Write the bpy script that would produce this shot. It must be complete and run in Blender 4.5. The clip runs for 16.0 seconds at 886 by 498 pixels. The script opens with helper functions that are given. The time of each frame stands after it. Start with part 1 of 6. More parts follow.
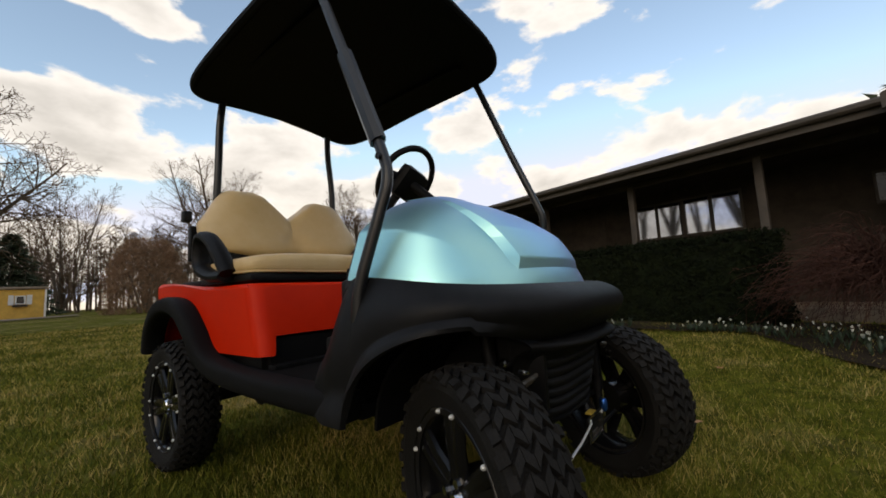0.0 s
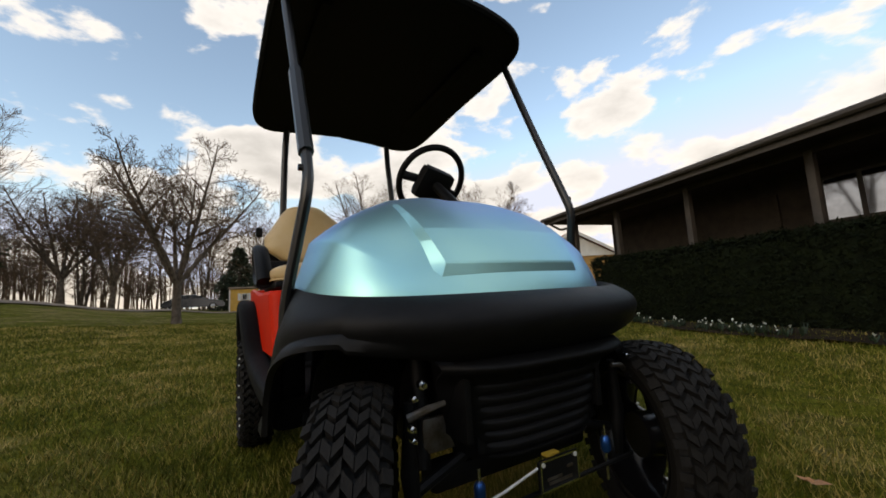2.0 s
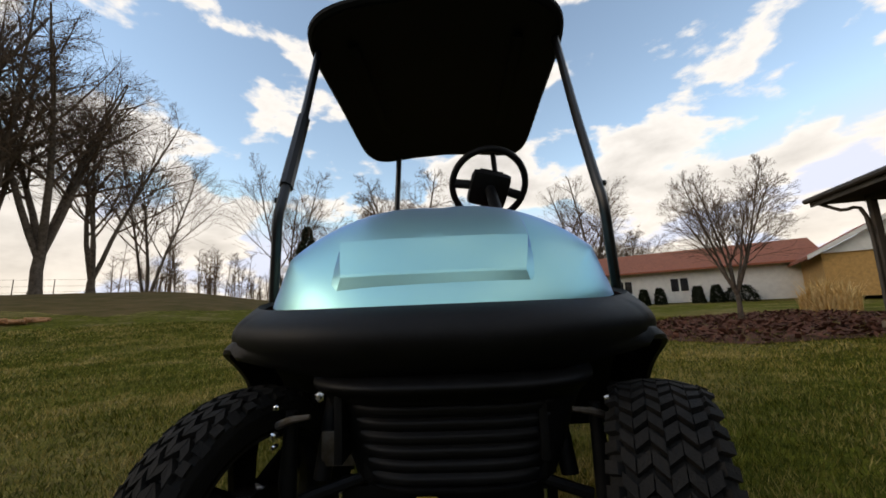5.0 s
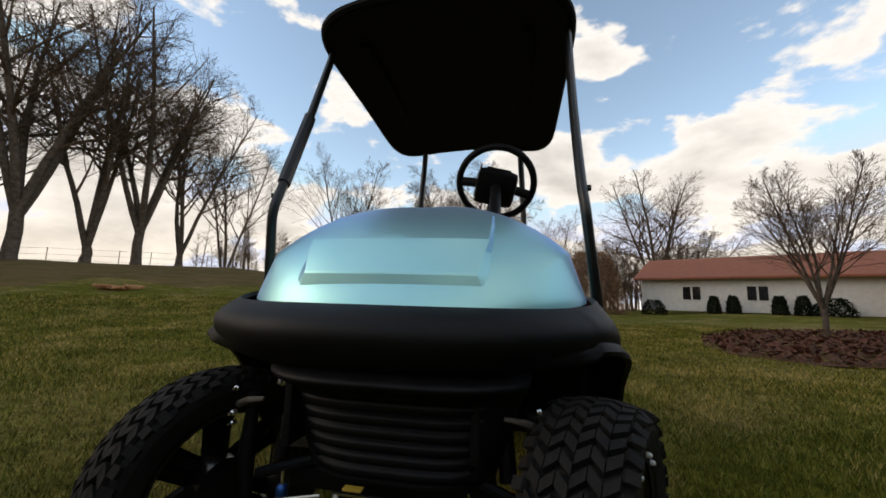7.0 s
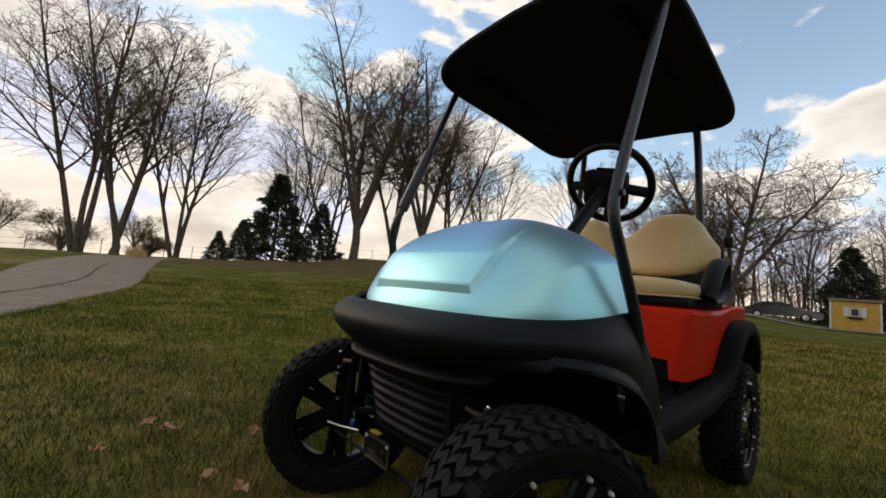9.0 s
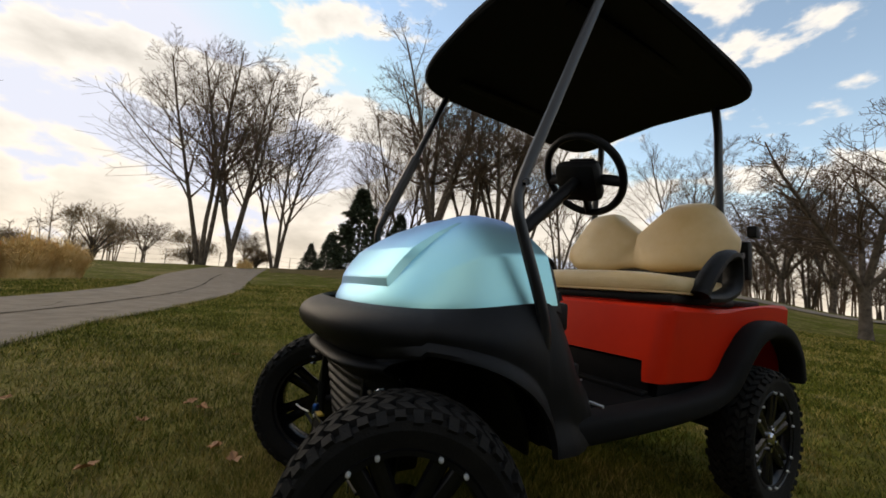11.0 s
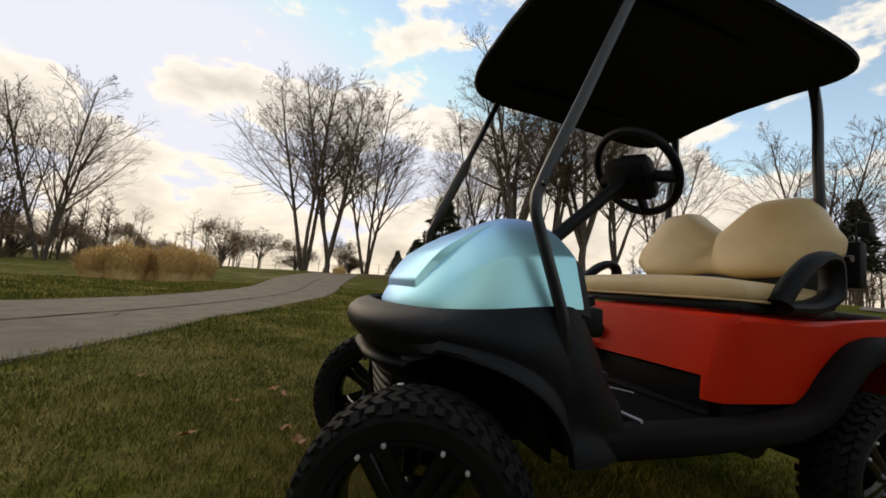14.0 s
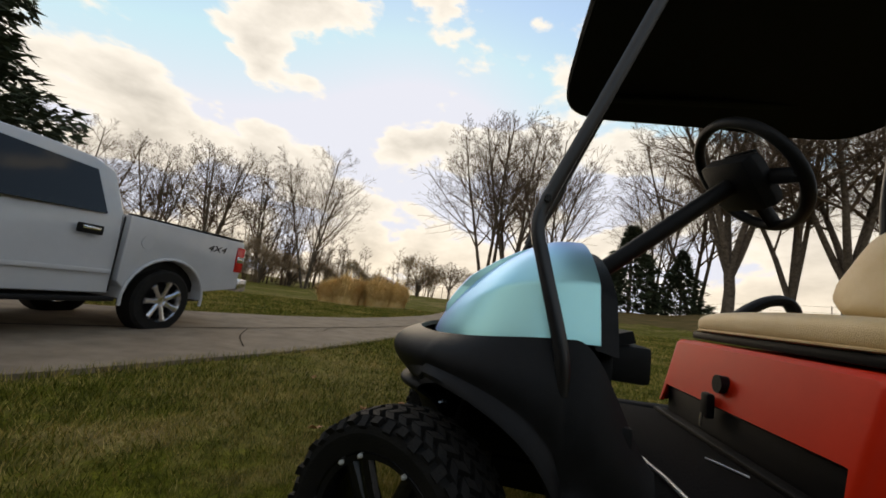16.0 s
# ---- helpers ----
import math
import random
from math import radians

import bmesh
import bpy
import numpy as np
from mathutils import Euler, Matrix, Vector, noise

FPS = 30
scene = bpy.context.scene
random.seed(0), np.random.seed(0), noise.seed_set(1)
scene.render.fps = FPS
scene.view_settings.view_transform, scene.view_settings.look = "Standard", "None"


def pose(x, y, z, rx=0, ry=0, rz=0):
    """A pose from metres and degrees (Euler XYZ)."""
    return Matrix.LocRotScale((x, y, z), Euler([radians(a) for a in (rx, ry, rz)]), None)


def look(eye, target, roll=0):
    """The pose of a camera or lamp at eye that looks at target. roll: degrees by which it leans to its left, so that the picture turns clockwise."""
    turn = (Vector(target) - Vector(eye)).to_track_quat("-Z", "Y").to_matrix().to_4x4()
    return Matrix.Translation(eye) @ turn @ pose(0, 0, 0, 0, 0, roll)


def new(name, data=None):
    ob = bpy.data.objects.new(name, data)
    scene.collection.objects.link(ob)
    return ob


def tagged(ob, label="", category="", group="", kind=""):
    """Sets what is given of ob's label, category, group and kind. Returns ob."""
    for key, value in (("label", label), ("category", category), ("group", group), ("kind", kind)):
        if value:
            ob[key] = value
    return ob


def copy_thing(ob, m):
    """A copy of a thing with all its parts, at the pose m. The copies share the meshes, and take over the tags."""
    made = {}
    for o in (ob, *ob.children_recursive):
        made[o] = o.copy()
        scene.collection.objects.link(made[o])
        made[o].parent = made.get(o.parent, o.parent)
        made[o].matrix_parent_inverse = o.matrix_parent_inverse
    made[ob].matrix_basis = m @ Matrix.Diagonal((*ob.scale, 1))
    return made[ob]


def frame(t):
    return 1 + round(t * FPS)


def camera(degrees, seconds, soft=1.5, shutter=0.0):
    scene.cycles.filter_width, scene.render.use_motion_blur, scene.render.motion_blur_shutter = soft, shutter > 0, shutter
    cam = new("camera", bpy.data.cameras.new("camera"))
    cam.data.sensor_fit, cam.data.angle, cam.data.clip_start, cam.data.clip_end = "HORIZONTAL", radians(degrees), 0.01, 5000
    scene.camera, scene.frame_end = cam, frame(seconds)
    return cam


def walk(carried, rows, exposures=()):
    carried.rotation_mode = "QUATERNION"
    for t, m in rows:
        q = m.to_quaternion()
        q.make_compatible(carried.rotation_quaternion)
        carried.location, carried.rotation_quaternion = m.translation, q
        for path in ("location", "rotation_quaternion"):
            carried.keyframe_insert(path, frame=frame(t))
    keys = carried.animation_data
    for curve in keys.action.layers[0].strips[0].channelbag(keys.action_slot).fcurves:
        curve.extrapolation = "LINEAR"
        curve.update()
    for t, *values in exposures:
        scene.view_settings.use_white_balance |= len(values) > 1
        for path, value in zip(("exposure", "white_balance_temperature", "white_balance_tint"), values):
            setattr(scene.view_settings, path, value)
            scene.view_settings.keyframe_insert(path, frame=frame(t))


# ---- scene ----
cam = camera(99.1, 16.0, soft=1.7)
walk(cam, [
    (0, pose(0.509, -1.268, 0.798, 96.16, 2.84, 38.26)),
    (0.5, pose(0.631, -1.170, 0.820, 96.07, 4.56, 40.78)),
    (1, pose(0.742, -1.029, 0.828, 95.74, 3.52, 42.56)),
    (1.5, pose(0.805, -0.872, 0.828, 96.27, 1.99, 51.95)),
    (2, pose(0.830, -0.748, 0.805, 96.78, 3.14, 59.52)),
    (2.5, pose(0.865, -0.604, 0.777, 96.98, 3.05, 69.50)),
    (3, pose(0.911, -0.475, 0.770, 97.13, 1.99, 73.18)),
    (3.5, pose(0.951, -0.321, 0.794, 96.73, 1.59, 73.44)),
    (4, pose(0.963, -0.126, 0.763, 97.90, 1.85, 78.77)),
    (4.5, pose(0.949, -0.033, 0.772, 99.87, 0.39, 84.85)),
    (5, pose(0.961, 0.059, 0.786, 99.39, 2.28, 92.62)),
    (7.5, pose(0.946, 0.483, 0.827, 97.54, -3.86, 105.33)),
    (8, pose(0.885, 0.690, 0.851, 96.37, -4.35, 113.94)),
    (8.5, pose(0.840, 0.812, 0.874, 96.07, -5.28, 121.13)),
    (9, pose(0.823, 0.993, 0.873, 95.59, -4.97, 136.77)),
    (9.5, pose(0.739, 1.132, 0.885, 95.68, -4.29, 138.75)),
    (10, pose(0.587, 1.254, 0.871, 94.61, -4.49, 143.50)),
    (12.5, pose(0.423, 1.372, 0.874, 96.62, -4.57, 151.35)),
    (13, pose(0.409, 1.378, 0.862, 94.13, -5.65, 153.18)),
    (13.5, pose(0.390, 1.398, 0.858, 94.29, -6.01, 155.91)),
    (14, pose(0.311, 1.453, 0.872, 95.50, -5.28, 161.48)),
    (14.5, pose(0.153, 1.500, 0.870, 94.23, -4.66, 167.16)),
    (15, pose(0.021, 1.500, 0.885, 93.10, -6.08, 172.74)),
    (15.5, pose(-0.055, 1.468, 0.888, 94.51, -6.56, 177.77)),
    (16, pose(-0.178, 1.510, 0.900, 97.46, -7.74, 188.69)),
], exposures=[(0.0, 0.76, 8000, 10), (5.0, 0.74, 7800, 10), (9.0, 0.74, 8000, 10), (12.5, 0.76, 8250, 9), (16.0, 0.70, 8500, 9)])

# ---- light: low sun behind broken cloud ----
world = bpy.data.worlds.new("sky")
scene.world = world
world.use_nodes = True
wn, wl = world.node_tree.nodes, world.node_tree.links
wn.clear()


def wnode(kind, **values):
    n = wn.new(kind)
    for k, v in values.items():
        n.inputs[k].default_value = v
    return n


def wmath(op, a, b=None, clamp=False):
    n = wn.new("ShaderNodeMath")
    n.operation, n.use_clamp = op, clamp
    for k, v in enumerate((a, b)):
        if v is None:
            continue
        if isinstance(v, (int, float)):
            n.inputs[k].default_value = v
        else:
            wl.new(v, n.inputs[k])
    return n.outputs[0]


SUN_AZ, SUN_EL = radians(-165), radians(22)      # azimuth from +y, turning left
sky = wn.new("ShaderNodeTexSky")
sky.sky_type, sky.sun_disc = "NISHITA", False
sky.sun_elevation, sky.sun_rotation = SUN_EL, -SUN_AZ
sky.air_density, sky.dust_density, sky.ozone_density = 1.0, 0.05, 1.2
tc = wn.new("ShaderNodeTexCoord")
sep = wn.new("ShaderNodeSeparateXYZ")
wl.new(tc.outputs["Generated"], sep.inputs[0])
flat = wn.new("ShaderNodeCombineXYZ")
wl.new(sep.outputs[0], flat.inputs[0])
wl.new(sep.outputs[1], flat.inputs[1])
wl.new(wmath("MULTIPLY", sep.outputs[2], 2.1), flat.inputs[2])
big = wnode("ShaderNodeTexNoise", Scale=4.1, Detail=10.0, Roughness=0.52, Distortion=0.15)
wl.new(flat.outputs[0], big.inputs["Vector"])
fine = wnode("ShaderNodeTexNoise", Scale=9.0, Detail=7.0, Roughness=0.6)
wl.new(flat.outputs[0], fine.inputs["Vector"])
low = wmath("SUBTRACT", 1.0, wmath("MULTIPLY", sep.outputs[2], 1.9), True)
dens = wmath("ADD", wmath("ADD", wmath("MULTIPLY", big.outputs["Fac"], 0.85), wmath("MULTIPLY", fine.outputs["Fac"], 0.15)), wmath("MULTIPLY", low, 0.09))
cover = wn.new("ShaderNodeMapRange")
cover.interpolation_type = "SMOOTHSTEP"
cover.inputs["From Min"].default_value, cover.inputs["From Max"].default_value = 0.502, 0.560
wl.new(dens, cover.inputs["Value"])
shade = wn.new("ShaderNodeMapRange")
shade.inputs["From Min"].default_value, shade.inputs["From Max"].default_value = 0.55, 0.72
shade.inputs["To Min"].default_value, shade.inputs["To Max"].default_value = 1.0, 0.66
wl.new(dens, shade.inputs["Value"])
warm = wn.new("ShaderNodeMix")
warm.data_type = "RGBA"
warm.inputs["A"].default_value, warm.inputs["B"].default_value = (0.92, 0.96, 1.05, 1), (1.0, 0.95, 0.90, 1)
wl.new(wmath("POWER", low, 3.0), warm.inputs["Factor"])
cl = wn.new("ShaderNodeMix")
cl.data_type, cl.blend_type = "RGBA", "MULTIPLY"
cl.inputs["Factor"].default_value = 1.0
wl.new(warm.outputs["Result"], cl.inputs["A"])
wl.new(shade.outputs[0], cl.inputs["B"])
skyb = wnode("ShaderNodeBackground", Strength=0.175)
veil = wn.new("ShaderNodeMix")
veil.data_type, veil.blend_type = "RGBA", "DARKEN"
veil.inputs["Factor"].default_value = 1.0
veil.inputs["B"].default_value = (2.6, 3.0, 4.1, 1)
wl.new(sky.outputs[0], veil.inputs["A"])
wl.new(veil.outputs["Result"], skyb.inputs["Color"])
clb = wnode("ShaderNodeBackground", Strength=0.63)
wl.new(cl.outputs["Result"], clb.inputs["Color"])
mixw = wn.new("ShaderNodeMixShader")
wl.new(cover.outputs[0], mixw.inputs[0])
wl.new(skyb.outputs[0], mixw.inputs[1])
wl.new(clb.outputs[0], mixw.inputs[2])
wo = wn.new("ShaderNodeOutputWorld")
wl.new(mixw.outputs[0], wo.inputs[0])

sun = new("sun", bpy.data.lights.new("sun", "SUN"))
sun.data.energy, sun.data.angle, sun.data.color = 0.5, radians(34), (1.0, 0.88, 0.74)
sun.matrix_world = look((-40 * math.sin(SUN_AZ), 40 * math.cos(SUN_AZ), 40 * math.tan(SUN_EL)), (0, 0, 0))


# ---- materials ----
def material(name, color, rough=0.6, metal=0.0, vary=0.15, scale=8.0, bump=0.0, bump_scale=60.0, color2=None, spread=(0.35, 0.65), rnd=0.0, coat=0.0, spec=0.5):
    m = bpy.data.materials.new(name)
    m.use_nodes = True
    n, l = m.node_tree.nodes, m.node_tree.links
    b = n["Principled BSDF"]
    b.inputs["Roughness"].default_value, b.inputs["Metallic"].default_value = rough, metal
    b.inputs["Coat Weight"].default_value = coat
    b.inputs["Specular IOR Level"].default_value = spec
    t = n.new("ShaderNodeTexCoord")
    a = n.new("ShaderNodeTexNoise")
    a.inputs["Scale"].default_value, a.inputs["Detail"].default_value, a.inputs["Roughness"].default_value = scale, 6, 0.65
    l.new(t.outputs["Object"], a.inputs["Vector"])
    r = n.new("ShaderNodeValToRGB")
    c2 = color2 or tuple(min(1, c * (1 + vary)) for c in color)
    c1 = color if color2 else tuple(c * (1 - vary) for c in color)
    r.color_ramp.elements[0].position, r.color_ramp.elements[1].position = spread
    r.color_ramp.elements[0].color, r.color_ramp.elements[1].color = (*c1, 1), (*c2, 1)
    l.new(a.outputs["Fac"], r.inputs[0])
    out = r.outputs[0]
    if rnd:
        o = n.new("ShaderNodeObjectInfo")
        h = n.new("ShaderNodeHueSaturation")
        mr = n.new("ShaderNodeMapRange")
        mr.inputs["To Min"].default_value, mr.inputs["To Max"].default_value = 1 - rnd, 1 + rnd
        l.new(o.outputs["Random"], mr.inputs["Value"])
        l.new(mr.outputs[0], h.inputs["Value"])
        l.new(out, h.inputs["Color"])
        out = h.outputs[0]
    l.new(out, b.inputs["Base Color"])
    rr = n.new("ShaderNodeMapRange")
    rr.inputs["To Min"].default_value, rr.inputs["To Max"].default_value = max(0.02, rough * 0.85), min(1, rough * 1.15)
    l.new(a.outputs["Fac"], rr.inputs["Value"])
    l.new(rr.outputs[0], b.inputs["Roughness"])
    if bump:
        g = n.new("ShaderNodeTexNoise")
        g.inputs["Scale"].default_value, g.inputs["Detail"].default_value = bump_scale, 4
        l.new(t.outputs["Object"], g.inputs["Vector"])
        bp = n.new("ShaderNodeBump")
        bp.inputs["Strength"].default_value, bp.inputs["Distance"].default_value = bump, 0.01
        l.new(g.outputs["Fac"], bp.inputs["Height"])
        l.new(bp.outputs[0], b.inputs["Normal"])
    return m


M_PAINT = material("pearl_blue_paint", (0.40, 0.78, 0.77), 0.40, 0.85, color2=(0.43, 0.81, 0.78), scale=3, coat=0.15)
PB = M_PAINT.node_tree.nodes["Principled BSDF"]
PB.inputs["Thin Film Thickness"].default_value, PB.inputs["Thin Film IOR"].default_value = 330, 1.33
PB.inputs["Coat Roughness"].default_value = 0.25
PB.inputs["Specular Tint"].default_value = (0.42, 0.45, 1.0, 1)
PB.inputs["Sheen Weight"].default_value, PB.inputs["Sheen Roughness"].default_value = 0.35, 0.4
PB.inputs["Sheen Tint"].default_value = (0.45, 0.40, 1.0, 1)
M_RED = material("red_plastic", (0.62, 0.020, 0.004), 0.42, 0, color2=(0.69, 0.026, 0.006), scale=4, coat=0.0, spec=0.12)
M_BLACK = material("black_plastic", (0.0054, 0.0054, 0.0060), 0.52, 0, vary=0.3, scale=20, bump=0.12, bump_scale=400, spec=0.19)
M_ROOF = material("black_canopy", (0.004, 0.004, 0.004), 0.75, 0, vary=0.3, scale=10, bump=0.2, bump_scale=300, spec=0.15)
M_TUBE = material("black_tube", (0.008, 0.008, 0.009), 0.36, 0, vary=0.3, scale=12)
M_RUBBER = material("tyre_rubber", (0.006, 0.0057, 0.0053), 0.8, 0, color2=(0.013, 0.012, 0.0105), scale=14, bump=0.3, bump_scale=160, spec=0.22)
M_LUG = material("tread_rubber", (0.007, 0.0065, 0.006), 0.8, 0, color2=(0.015, 0.0135, 0.012), scale=18, bump=0.3, bump_scale=160, spec=0.22)
M_RIM = material("gloss_black_rim", (0.006, 0.006, 0.007), 0.24, 0.0, vary=0.2, scale=10, spec=0.3)
M_CHROME = material("bright_steel", (0.65, 0.66, 0.68), 0.2, 1.0, vary=0.1, scale=30)
M_BRIGHT = material("zinc_plated_steel", (0.62, 0.62, 0.60), 0.35, 0.25, vary=0.1, scale=30)
M_STEEL = material("dull_steel", (0.16, 0.15, 0.14), 0.5, 0.8, color2=(0.09, 0.07, 0.05), scale=25)
M_SEAT = material("tan_vinyl", (0.63, 0.43, 0.195), 0.42, 0, color2=(0.68, 0.49, 0.25), scale=6, bump=0.25, bump_scale=250)
M_FLOORMAT = material("black_rubber_mat", (0.006, 0.0058, 0.0058), 0.85, 0, spec=0.07, vary=0.4, scale=10, bump=0.4, bump_scale=120)
M_BLUE = material("anodised_blue", (0.02, 0.10, 0.35), 0.3, 0.8, vary=0.2)
M_YELLOW = material("yellow_tag", (0.38, 0.25, 0.03), 0.5, 0, vary=0.2)
M_BARK = material("bark", (0.065, 0.050, 0.038), 0.9, 0, spec=0.08, color2=(0.15, 0.12, 0.095), scale=5, bump=0.6, bump_scale=30)
M_SHRUB = material("brown_shrub_twigs", (0.16, 0.085, 0.045), 0.9, 0, color2=(0.24, 0.14, 0.08), scale=1.5)
M_TWIG = material("twigs", (0.080, 0.056, 0.040), 0.9, 0, color2=(0.14, 0.10, 0.07), scale=2, spec=0.05)
M_PINE = material("pine_needles", (0.018, 0.030, 0.014), 0.8, 0, color2=(0.04, 0.055, 0.022), scale=6)
# near-black, well below leaf colour: the hedge's shade is put into it
M_HEDGE = material("shade_dark_yew_leaves", (0.004, 0.006, 0.0025), 0.85, 0, color2=(0.012, 0.017, 0.006), scale=9, spec=0.1)
M_STRAW = material("dry_grass", (0.64, 0.40, 0.14), 0.9, 0, spec=0.1, color2=(0.80, 0.58, 0.29), scale=5)
M_WITHER = material("withered_leaves", (0.19, 0.135, 0.085), 0.9, 0, spec=0.05, color2=(0.31, 0.225, 0.145), scale=1.2)
M_MULCH = material("leaf_mulch", (0.06, 0.028, 0.018), 0.95, 0, spec=0.1, color2=(0.17, 0.08, 0.05), scale=14, bump=0.8, bump_scale=40)
M_CONC = material("concrete", (0.18, 0.135, 0.098), 0.9, 0, color2=(0.29, 0.23, 0.17), scale=2.6, spread=(0.3, 0.7), bump=0.5, bump_scale=70, spec=0.12)
M_WALL = material("brown_siding", (0.050, 0.039, 0.029), 0.85, 0, vary=0.25, scale=5, spec=0.2)
M_TRIMW = material("taupe_trim", (0.062, 0.050, 0.039), 0.7, 0, vary=0.2, scale=5)
M_SHING = material("roof_shingle", (0.070, 0.050, 0.033), 0.95, 0, spec=0.1, vary=0.35, scale=20, bump=0.6, bump_scale=60)
M_STONE = material("pale_stone", (0.30, 0.27, 0.23), 0.9, 0, vary=0.3, scale=8, bump=0.6, bump_scale=40, rnd=0.3)
M_MORTAR = material("mortar", (0.14, 0.125, 0.11), 0.95, 0, vary=0.2)
M_GLASS = material("window_glass", (0.008, 0.009, 0.011), 0.05, 0.0, vary=0.1, spec=0.35)
M_WIN = material("porch_glass", (0.36, 0.38, 0.42), 0.04, 1.0, vary=0.1)
M_WHITE = material("white_siding", (0.62, 0.60, 0.56), 0.6, 0, vary=0.08, scale=3)
M_BRICKY = material("tan_brick", (0.42, 0.24, 0.08), 0.85, 0, vary=0.2, scale=6)
M_ROOFRED = material("rust_shingle", (0.26, 0.085, 0.045), 0.9, 0, vary=0.25, scale=6)
M_TRUCK = material("white_car_paint", (0.47, 0.48, 0.50), 0.25, 0, vary=0.04, scale=2, coat=0.6)
M_CARBLK = material("black_car_paint", (0.008, 0.009, 0.012), 0.2, 0, vary=0.1, coat=0.7)
M_LAMP = material("red_lamp", (0.55, 0.02, 0.02), 0.15, 0, vary=0.2, coat=0.8)
M_ORANGE = material("orange_plastic", (0.65, 0.10, 0.015), 0.4, 0, vary=0.1)
M_SHED = material("yellow_boards", (0.58, 0.33, 0.06), 0.7, 0, vary=0.12, scale=4)
M_PETAL = material("white_petals", (0.7, 0.7, 0.62), 0.6, 0, vary=0.1)
M_LEAFG = material("flower_leaves", (0.025, 0.045, 0.02), 0.6, 0, vary=0.4, scale=9)
M_DEADLEAF = material("dead_leaf", (0.42, 0.20, 0.09), 0.8, 0, vary=0.3, scale=30)
M_BANK = material("bank_litter", (0.075, 0.062, 0.018), 0.95, 0, color2=(0.15, 0.10, 0.045), scale=0.9, bump=0.6, bump_scale=20, spec=0.03)
M_LITTER = material("leaf_litter", (0.05, 0.022, 0.015), 0.85, 0, color2=(0.17, 0.075, 0.05), scale=11, spec=0.1)
M_REDBUSH = material("red_twigs", (0.045, 0.020, 0.015), 0.9, 0, color2=(0.09, 0.043, 0.032), scale=4, spec=0.1)
M_SOIL = material("dark_soil", (0.030, 0.021, 0.014), 0.95, 0, spec=0.05, vary=0.3, scale=6, bump=0.7, bump_scale=30)


def lawn_material():
    m = bpy.data.materials.new("lawn")
    m.use_nodes = True
    n, l = m.node_tree.nodes, m.node_tree.links
    b = n["Principled BSDF"]
    b.inputs["Roughness"].default_value = 0.95
    t = n.new("ShaderNodeTexCoord")

    def tex(scale, detail=6, rough=0.65):
        a = n.new("ShaderNodeTexNoise")
        a.inputs["Scale"].default_value, a.inputs["Detail"].default_value, a.inputs["Roughness"].default_value = scale, detail, rough
        l.new(t.outputs["Object"], a.inputs["Vector"])
        return a.outputs["Fac"]

    def ramp(src, c1, c2, p1, p2):
        r = n.new("ShaderNodeValToRGB")
        r.color_ramp.elements[0].position, r.color_ramp.elements[1].position = p1, p2
        r.color_ramp.elements[0].color, r.color_ramp.elements[1].color = (*c1, 1), (*c2, 1)
        l.new(src, r.inputs[0])
        return r.outputs[0]

    def mix(a, b_, fac, mode="MIX"):
        x = n.new("ShaderNodeMix")
        x.data_type, x.blend_type = "RGBA", mode
        for k, v in (("A", a), ("B", b_), ("Factor", fac)):
            if isinstance(v, float):
                x.inputs[k].default_value = v
            else:
                l.new(v, x.inputs[k])
        return x.outputs["Result"]
    green = ramp(tex(9), (0.068, 0.077, 0.008), (0.165, 0.160, 0.020), 0.35, 0.65)
    straw = ramp(tex(30), (0.21, 0.15, 0.055), (0.42, 0.31, 0.14), 0.35, 0.7)
    patch = ramp(tex(0.9, 8, 0.7), (0, 0, 0), (1, 1, 1), 0.50, 0.70)
    worn = ramp(tex(0.16, 5, 0.6), (0, 0, 0), (0.75, 0.75, 0.75), 0.50, 0.68)
    base = mix(mix(green, straw, patch), straw, worn)
    grain = ramp(tex(70, 3), (0.45, 0.45, 0.45), (1.25, 1.25, 1.25), 0.3, 0.7)
    tuft = ramp(tex(5.5, 5, 0.7), (0.55, 0.55, 0.55), (1.2, 1.2, 1.2), 0.36, 0.62)
    l.new(mix(mix(base, grain, 1.0, "MULTIPLY"), tuft, 1.0, "MULTIPLY"), b.inputs["Base Color"])
    b.inputs["Specular IOR Level"].default_value = 0.03
    bp = n.new("ShaderNodeBump")
    bp.inputs["Strength"].default_value, bp.inputs["Distance"].default_value = 0.6, 0.015
    l.new(tex(60, 4), bp.inputs["Height"])
    l.new(bp.outputs[0], b.inputs["Normal"])
    return m


M_LAWN = lawn_material()


